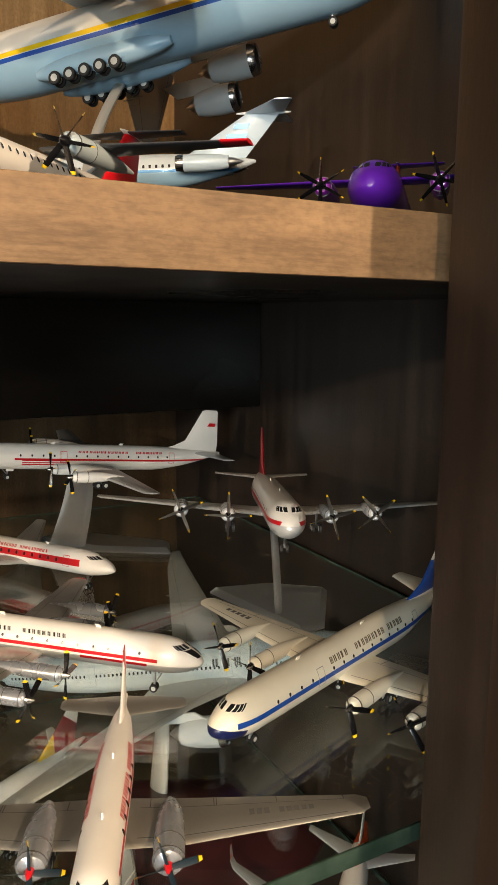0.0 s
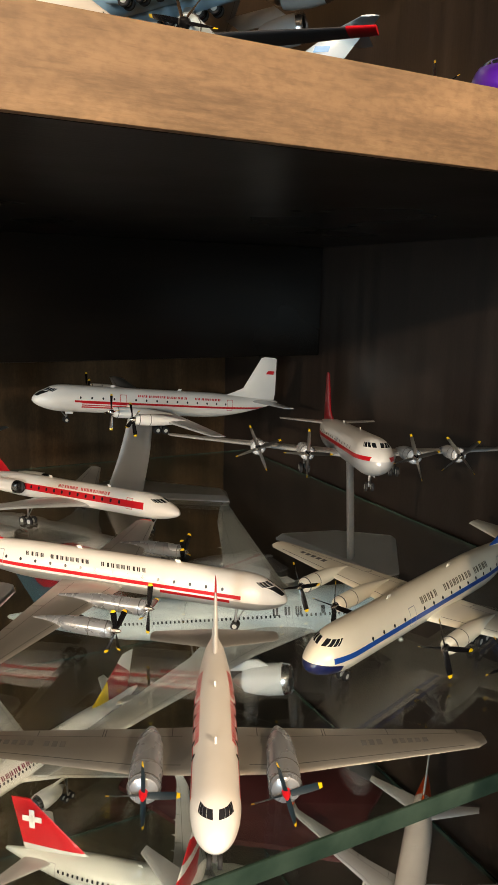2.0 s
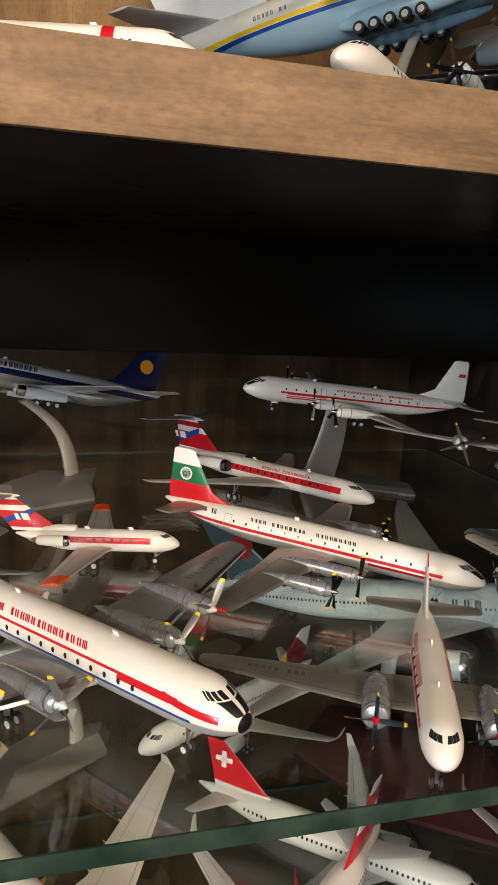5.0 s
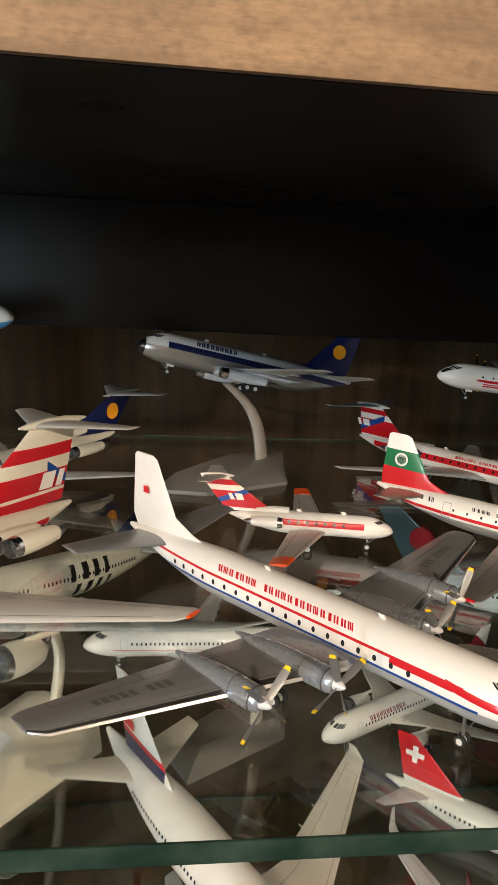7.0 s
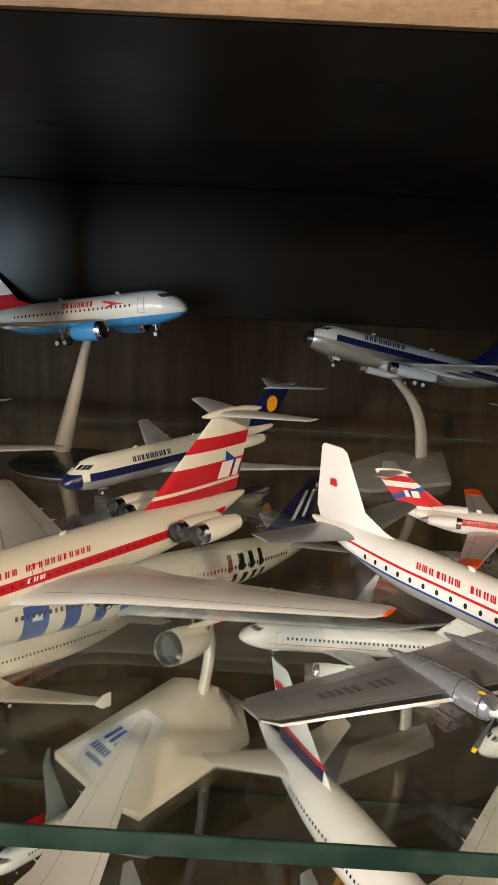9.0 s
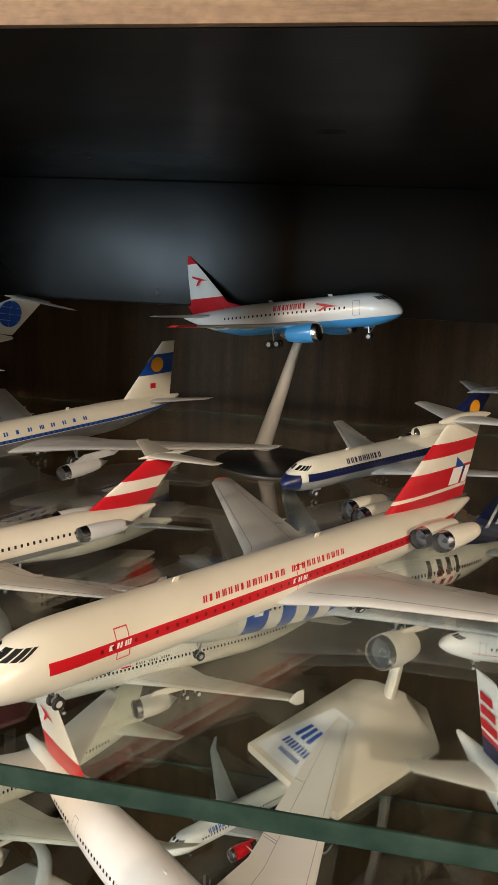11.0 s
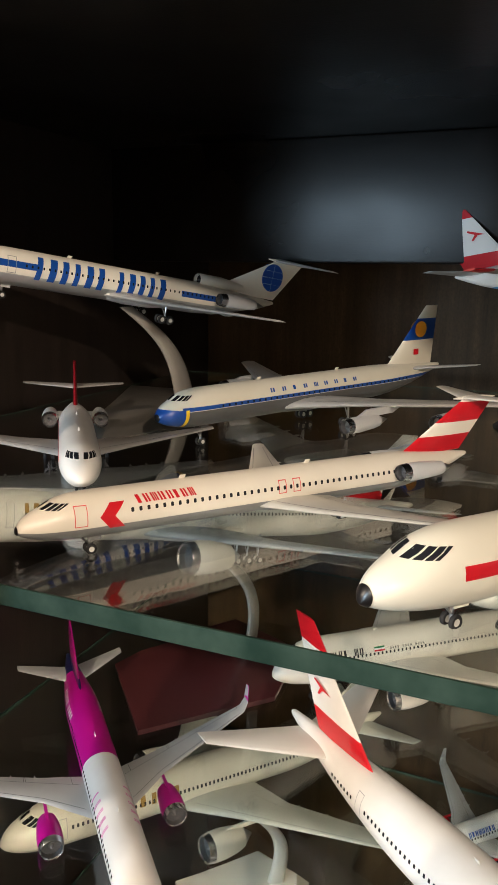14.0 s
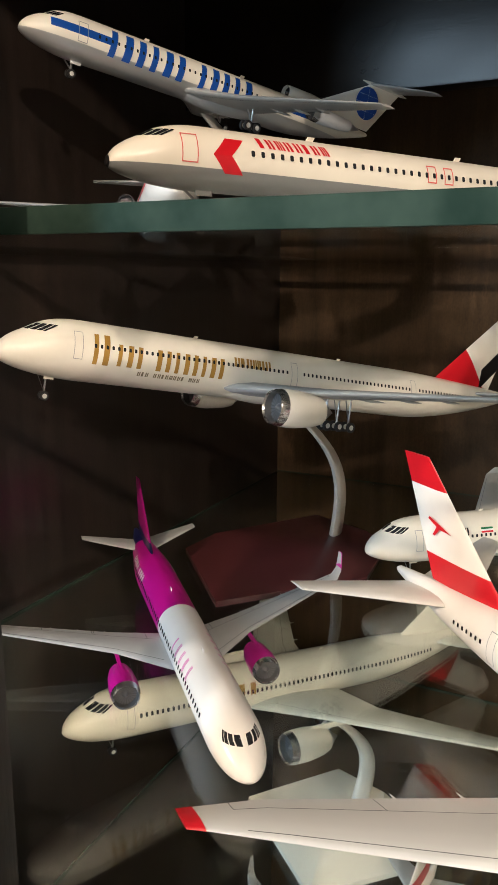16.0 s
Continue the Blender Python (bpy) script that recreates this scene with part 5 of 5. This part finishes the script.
prints(f, b, lin(220, 140, 190), [(11.0, 17.0, 0.7, 1.6, 5, 0.2, 0.25, ())])
prints(f, b, WHITE, [(30.0, 36.0, 0.7, 1.3, 10, 0.1, 0.5, (4,))])
a, b, f, t = aircraft("model_airliner", "b772", (-0.1512, 0.1828, 1.1852, -37.6, 0.4, 1.9), "white widebody twin-jet with red and white tail", fin_bands=[(2.0, 4.9, 40, 70, 0, RED), (11.1, 14, 40, 70, 0, RED)], doors=(48.0,), wing_tip=RED, tip_sides=(-1,), shelf=Z2, wing_mat=paint(lin(206, 204, 198)), scale=1.015, tweak=(1.46, 1.049, 1.45, 1.107, 0.45, 0.65, -0.15))
shapes(t, RED, [[(55.6, 7.5), (58.6, 8.5), (58.8, 8.3), (57.6, 7.75), (58.1, 6.9), (57.8, 6.85), (57.2, 7.6)]], 0.26)
a, b, f, t = aircraft("model_airliner", "b772", (0.3076, 0.3643, 1.2973, -39.7, 9.9, 3.9), "pale grey widebody twin-jet with a red roundel on its tail", base=lin(200, 208, 210), fin_colour=lin(60, 84, 92), pod_colour=SILVER, wing_mat=SATIN_WING, doors=(6.5, 20.0, 40.0), scale=0.997, tweak=(-1.05, 1.253, 0, 1, 0, 0, 2.14))
prints(f, b, lin(40, 40, 44), [(13.5, 23.0, 0.8, 1.8, 6, 0.0, 0.42, (2,))])
shapes(f, RED, [disc(5.2, -0.6, 0.55)], 3.0)
shapes(t, DARKRED, [disc(55.5, 8.0, 2.0)], 0.28, "dark red painted roundel")
stand("display_stand", "silver arched display stand on a wine-red wedge base", (0.196, 0.478), (0.190, 0.452, 1.2580), (0.006, 0.012, 0.004), [(0.120, 0.470), (0.150, 0.400), (0.225, 0.345), (0.285, 0.385), (0.255, 0.480), (0.170, 0.520)], [(0.146, 0.462), (0.168, 0.420), (0.224, 0.376), (0.266, 0.396), (0.244, 0.462), (0.176, 0.500)], Z2, SATIN, WINE, 0.014, 0.018, 0.009, 0.008, 0.005)
a, b, f, t = aircraft("model_airliner", "a320", (-0.0005, 0.4475, 1.1820, -150.7, -0.1, -0.2), "white twin-jet with wine-red lettering bars and tricolour tail", shelf=Z2, fin_bands=[(1.0, 9.0, 26.0, 30.5, -0.9, YELLOW), (1.0, 9, 30.5, 40, -0.9, DARKRED)], doors=(5.4,), wing_mat=paint(lin(196, 192, 184)), scale=0.964, tweak=(0.65, 1.03, 0, 1, 0, 0, -0.12))
prints(f, b, lin(120, 30, 60), [(7.5, 15.0, 0.85, 1.4, 11, 0.0, 0.6, ())])
a, b, f, t = aircraft("model_airliner", "a320", (0.1760, 0.2930, 1.1700, -41.0, 0.0, 0), "white twin-jet with a red tail and white cross", base=lin(206, 210, 206), fin_colour=lin(206, 210, 206), fin_bands=[(2.2, 9, 20, 40, 0, RED)], shelf=Z2, doors=(31.0,))
shapes(t, WHITE, [[(32.6, 5.3), (35.0, 5.3), (35.0, 6.0), (32.6, 6.0)], [(33.45, 4.5), (34.15, 4.5), (34.15, 6.8), (33.45, 6.8)]], 0.28, "white painted cross")
a, b, f, t = aircraft("model_airliner", "a300", (-0.0040, 0.1906, 1.1866, -61.4, 0.6, 0.2), "white widebody twin-jet with red tail lettering and stripe", shelf=Z2, bands=[(-1.6, -1.2, 8.0, 50.0, 0.0, RED)], fin_bands=[(2.0, 4.0, 40, 60, 0, NAVY), (4.0, 4.6, 38, 60, 0, RED)], wing_mat=paint(lin(196, 192, 182)), scale=1.089, tweak=(1.6, 1.006, -1.7, 1.136, 0.07, -0.06, 0.29))
shapes(t, RED, [[(46.6, 5.2), (49.6, 5.2), (49.9, 6.2), (46.9, 6.2)], [(47.2, 6.7), (50.0, 6.7), (50.2, 7.6), (47.5, 7.6)], [(48.0, 8.1), (50.3, 8.1), (50.6, 9.0), (48.3, 9.0)]], 0.28, "red tail letters in plain bars")
a, b, f, t = aircraft("model_airliner", "b789", (-0.3121, 0.3344, 1.3020, -129.4, 6.6, -2.5), "white widebody with blue panels and black lettering bars", base=lin(226, 220, 206), fin_colour=NAVY, pod_colour=lin(226, 220, 206), bands=[(-2.4, 1.6, 9.0, 12.0, 0.0, BLUE), (-2.4, 1.8, 14.0, 16.0, 0.0, BLUE), (-2.4, 1.8, 18.0, 19.6, 0.0, BLUE), (-2.4, 1.8, 21.5, 23.0, 0.0, BLUE), (-2.4, 1.8, 25.0, 26.0, 0.0, BLUE), (0.1, 0.7, 10.0, 11.2, 0, WHITE)], doors=(33.0,), scale=1.044, tweak=(1.72, 1.021, 0, 1, 0, 0, 0))
prints(f, b, BLACK, [(39.0, 47.5, 0.2, 2.2, 4, 0.2, 0.62, ()), (40.0, 48.0, -2.0, -0.2, 4, 0.2, 0.62, ())], "black lettering in plain bars")
shapes(t, WHITE, [[(54.5, 4.6), (55.4, 4.6), (57.8, 9.0), (57.0, 9.0)], [(57.0, 5.0), (57.8, 5.0), (59.4, 9.0), (58.7, 9.0)]], 0.27)
foot = [(-0.2816, 0.4535), (-0.2400, 0.4140), (-0.2159, 0.4005), (-0.1511, 0.4837), (-0.158, 0.5275), (-0.2139, 0.5553)]
peak = [(x + (-0.187 - x) * 0.62, y + (0.512 - y) * 0.62) for x, y in foot]
base = stand("display_stand", "white display stand with a broad folded base and printed label", (-0.187, 0.515), (-0.196, 0.462, 1.2690), (0.008, 0.014, 0.004), foot, peak, Z2, IVORY, IVORY, 0.022, 0.018, 0.010, 0.009, 0.006)
bm = bmesh.new()
lo = [Vector((*foot[0], Z2 + 0.0055)), Vector((*foot[1], Z2 + 0.0055))]
hi = [Vector((*peak[0], Z2 + 0.022)), Vector((*peak[1], Z2 + 0.022))]
out = (lo[1] - lo[0]).cross(hi[0] - lo[0]).normalized() * 0.00015
out = out if out.z > 0 else -out
bm.faces.new([bm.verts.new(lo[0].lerp(lo[1], u).lerp(hi[0].lerp(hi[1], u), v) + out) for u, v in ((0.04, 0.06), (0.96, 0.06), (0.96, 0.94), (0.04, 0.94))])
part("label_card", bm, paint(lin(226, 228, 230), 0.3), base, "pale printed label card")
for v0, v1, u0, u1, n in ((0.42, 0.62, 0.2, 0.62, 3), (0.27, 0.36, 0.2, 0.8, 9), (0.17, 0.22, 0.3, 0.7, 10)):
    bm = bmesh.new()
    lo = [Vector((*foot[0], Z2 + 0.0055)), Vector((*foot[1], Z2 + 0.0055))]
    hi = [Vector((*peak[0], Z2 + 0.022)), Vector((*peak[1], Z2 + 0.022))]
    out = (lo[1] - lo[0]).cross(hi[0] - lo[0]).normalized() * 0.0003
    out = out if out.z > 0 else -out
    for i in range(n):
        a0, a1 = u0 + (u1 - u0) * i / n, u0 + (u1 - u0) * (i + 0.62) / n
        corner = [lo[0].lerp(lo[1], u).lerp(hi[0].lerp(hi[1], u), v) + out for u, v in ((a0, v0), (a1, v0), (a1, v1), (a0, v1))]
        bm.faces.new([bm.verts.new(q) for q in corner])
    part("label_print", bm, paint(BLUE), base, "blue label print in plain bars")["kind"] = "stuff"
a, b, f, t = aircraft("model_airliner", "a320", (-0.1618, 0.4600, 1.2475, 184.0, 2.5, 0), "white twin-jet with a thin red line and orange tips", bands=[(-0.35, -0.25, 4.0, 36.0, 0.0, ORANGE)], tail_tip=ORANGE, doors=(5.4,), gear_down=True, scale=0.95)
stand("display_stand", "silver arched display stand on a grey wedge base with a label", (-0.040, 0.492), (-0.060, 0.4680, 1.2260), (0.006, 0.008, 0.004), [(-0.1080, 0.4790), (-0.0920, 0.4445), (-0.0180, 0.4925), (-0.0135, 0.5160), (-0.0735, 0.5150)], [(-0.0900, 0.4880), (-0.0820, 0.4640), (-0.0240, 0.4970), (-0.0200, 0.5110), (-0.0680, 0.5080)], Z2, SATIN, WARMGREY, 0.016, 0.014, 0.008, 0.007, 0.004)
a, b, f, t = aircraft("model_airliner", "a320", (0.1771, 0.2382, 1.1822, -135.8, 0.1, -2.5), "white twin-jet with an orange tail", shelf=Z2, bands=[(-3, 3, 31.5, 40, 0, ORANGE)], fin_bands=[(1.0, 3.6, 20, 40, 0, ORANGE)], wing_tip=ORANGE, scale=0.848, tweak=(0, 1, -3.23, 1.288, -2.25, -0.66, 0))
a, b, f, t = aircraft("model_airliner", "a320", (-0.0074, 0.2185, 1.1843, -138.4, -1.0, -1.0), "white twin-jet with a red and white tail", shelf=Z2, fin_colour=RED, fin_bands=[(4.5, 5.5, 20, 40, 0, WHITE), (7.2, 9, 20, 40, 0, WHITE)], scale=0.955, tweak=(0, 1, 0.1, 1.129, -0.06, 0.22, 0))

# ---- lower glass shelf: models ----
a, b, f, t = aircraft("model_airliner", "b789", (-0.5973, 0.3401, 1.0662, -124.2, 4.5, -0.1), "cream widebody twin-jet with gold lettering bars on a stand", base=lin(224, 218, 200), pod_colour=lin(222, 216, 200), doors=(7.0,), wing_mat=paint(lin(196, 194, 180)), scale=1.094, tweak=(3.01, 1.026, 0, 1, 0, 0, 0))
prints(f, b, GOLD, [(14.0, 24.0, 0.4, 1.7, 6, 0.1, 0.6, ())], "gold lettering in plain bars")
stand("display_stand", "white arched display stand with a folded base", (-0.451, 0.478), (-0.468, 0.462, 1.0380), (0.010, 0.010, 0.004), [(-0.5292, 0.4578), (-0.4562, 0.3950), (-0.4100, 0.4400), (-0.4300, 0.5000), (-0.4788, 0.5150)], [(-0.508, 0.462), (-0.458, 0.422), (-0.424, 0.452), (-0.438, 0.492), (-0.476, 0.502)], Z3, SATIN, IVORY, 0.016, 0.013, 0.008, 0.006, 0.004)
a, b, f, t = aircraft("model_airliner", "a320", (-0.3633, 0.5400, 0.9735, -132.1, 0.0, 0), "white twin-jet with blue lettering bars and red engines", pod_colour=RED, shelf=Z3, fin_bands=[(4.0, 8.5, 20, 40, 0, RED)])
prints(f, b, BLUE, [(8.0, 18.0, 0.85, 1.5, 14, 0.0, 0.6, (5,))])
a, b, f, t = aircraft("model_airliner", "a320", (-0.4200, 0.2500, 0.9735, -100.0, 0.0, 0), "white twin-jet with a red and white tail", shelf=Z3, fin_colour=RED, fin_bands=[(3.5, 5.5, 20, 40, 0, WHITE)])
a, b, f, t = aircraft("model_airliner", "a300", (-0.1300, 0.2300, 0.9785, -60.0, 0.0, 0), "white widebody twin-jet with a red tail tip", shelf=Z3, fin_bands=[(7.0, 12, 30, 60, 0, RED)])
a, b, f, t = aircraft("model_airliner", "a300", (0.0900, 0.2300, 0.9785, -100.0, 0.0, 0), "plain white widebody twin-jet on the lower glass", shelf=Z3, fin_colour=RED)
a, b, f, t = aircraft("model_airliner", "b772", (-0.3000, 0.3000, 0.9820, -140.0, 0.0, 0), "cream widebody twin-jet with a yellow and brown tail", base=SAND, shelf=Z3, fin_colour=lin(150, 100, 30))

# ---- wooden shelf: models ----
a, b, f, t = aircraft("model_freighter", "an124", (0.2949, 0.3378, 1.7183, -45.5, 9.0, -0.6), "huge white and pale blue four-jet freighter with yellow and blue stripes", base=lin(226, 224, 218), belly=(-0.9, PALEBLUE), bands=[(-0.42, 0.05, 8.0, 62.0, 0.0, YELLOW), (-0.95, -0.5, 8.0, 62.0, 0.0, BLUE)], fin_colour=lin(220, 224, 228), fin_bands=[(2.0, 13, 50, 57, 0.9, BLUE), (2.0, 13, 50, 54, 0.9, YELLOW)], pod_colour=lin(200, 204, 204), tail_colour=None, scale=1.118, tweak=(1.07, 1.067, 0, 1, 0, 0, 0))
prints(f, b, lin(90, 110, 130), [(48.0, 53.0, 0.6, 1.2, 8, 0.1, 0.5, (2,))])
stand("display_stand", "bare metal display stand with a slanting rod", (0.118, 0.385), (0.1740, 0.4780, 1.6660), (-0.006, 0, 0.004), poly(0.100, 0.385, 0.05, 0.04, 16), poly(0.100, 0.385, 0.045, 0.036, 16), ZT, SATIN, WARMGREY, 0.005, 0.007, 0.007, 0.007, 0.007)
a, b, f, t = aircraft("model_propliner", "regional", (0.1585, 0.1980, 1.5660, -133.5, -0.6, 0.9), "purple twin turboprop with black propellers", base=PURPLE, shelf=ZT, tweak=(-2.11, 1.012, 0, 1, 0, 0, 0), pod_colour=lin(150, 40, 170), wing_mat=paint(PURPLE), prop_colour=DARK, fin_colour=lin(226, 226, 226), fin_bands=[(4.5, 6.5, 20, 40, 0, ORANGE)], spin=BLACK)
a, b, f, t = aircraft("model_propliner", "q400", (0.0142, 0.2027, 1.5667, -133.8, 0.1, 0), "white and grey twin turboprop with black de-icing edges", base=WHITE, shelf=ZT, pod_colour=lin(176, 190, 196), wing_mat=paint(lin(60, 62, 66)), wing_tip=RED, prop_colour=DARK, spin=BLACK, fin_colour=RED)
a, b, f, t = aircraft("model_jetliner", "dc9", (0.0747, 0.4849, 1.5994, 146.6, -1.9, -3.1), "white and pale blue twin-jet with a light T-tail", base=lin(214, 220, 222), belly=(-0.15, PALEBLUE), bands=[(-0.2, 0.05, 4, 29, 0, SKY)], scale=1.2, tweak=(0, 1, 2.0, 0.93, 0, -0.38, 0), fin_colour=lin(196, 214, 226), pod_colour=lin(196, 212, 222), wing_mat=paint(lin(176, 190, 200)))
stand("display_stand", "low metal display stand under a twin-jet", (0.1500, 0.4350), (0.1500, 0.4350, 1.5940), (0, 0, 0), poly(0.1500, 0.4350, 0.03, 0.025, 16), poly(0.1500, 0.4350, 0.027, 0.022, 16), ZT, SATIN, WARMGREY, 0.004, 0.007, 0.006, 0.006, 0.005)
shapes(t, SKY, [[(26.7, 2.6), (28.7, 2.6), (28.9, 3.2), (26.9, 3.2)], [(27.5, 3.6), (28.9, 3.6), (29.1, 4.1), (27.7, 4.1)]], 0.22)
a, b, f, t = aircraft("model_jetliner", "b736", (-0.0215, 0.2150, 1.5630, -16.0, 0.0, 0), "white twin-jet with red stripes on the wooden shelf", scale=0.72, bands=[(-0.2, 2.2, 7.0, 8.0, 0.5, RED), (-0.3, 0.1, 8.0, 28.0, 0.0, RED)], shelf=ZT, wing_tip=RED, fin_colour=SAND)
a, b, f, t = aircraft("model_propliner", "q400", (-0.0850, 0.2350, 1.5647, -40.0, 0.0, 0), "cream twin turboprop with orange trim on the wooden shelf", base=SAND, bands=[(-0.4, 0.1, 3.0, 28.0, 0.0, ORANGE)], shelf=ZT, pod_colour=lin(70, 62, 58))
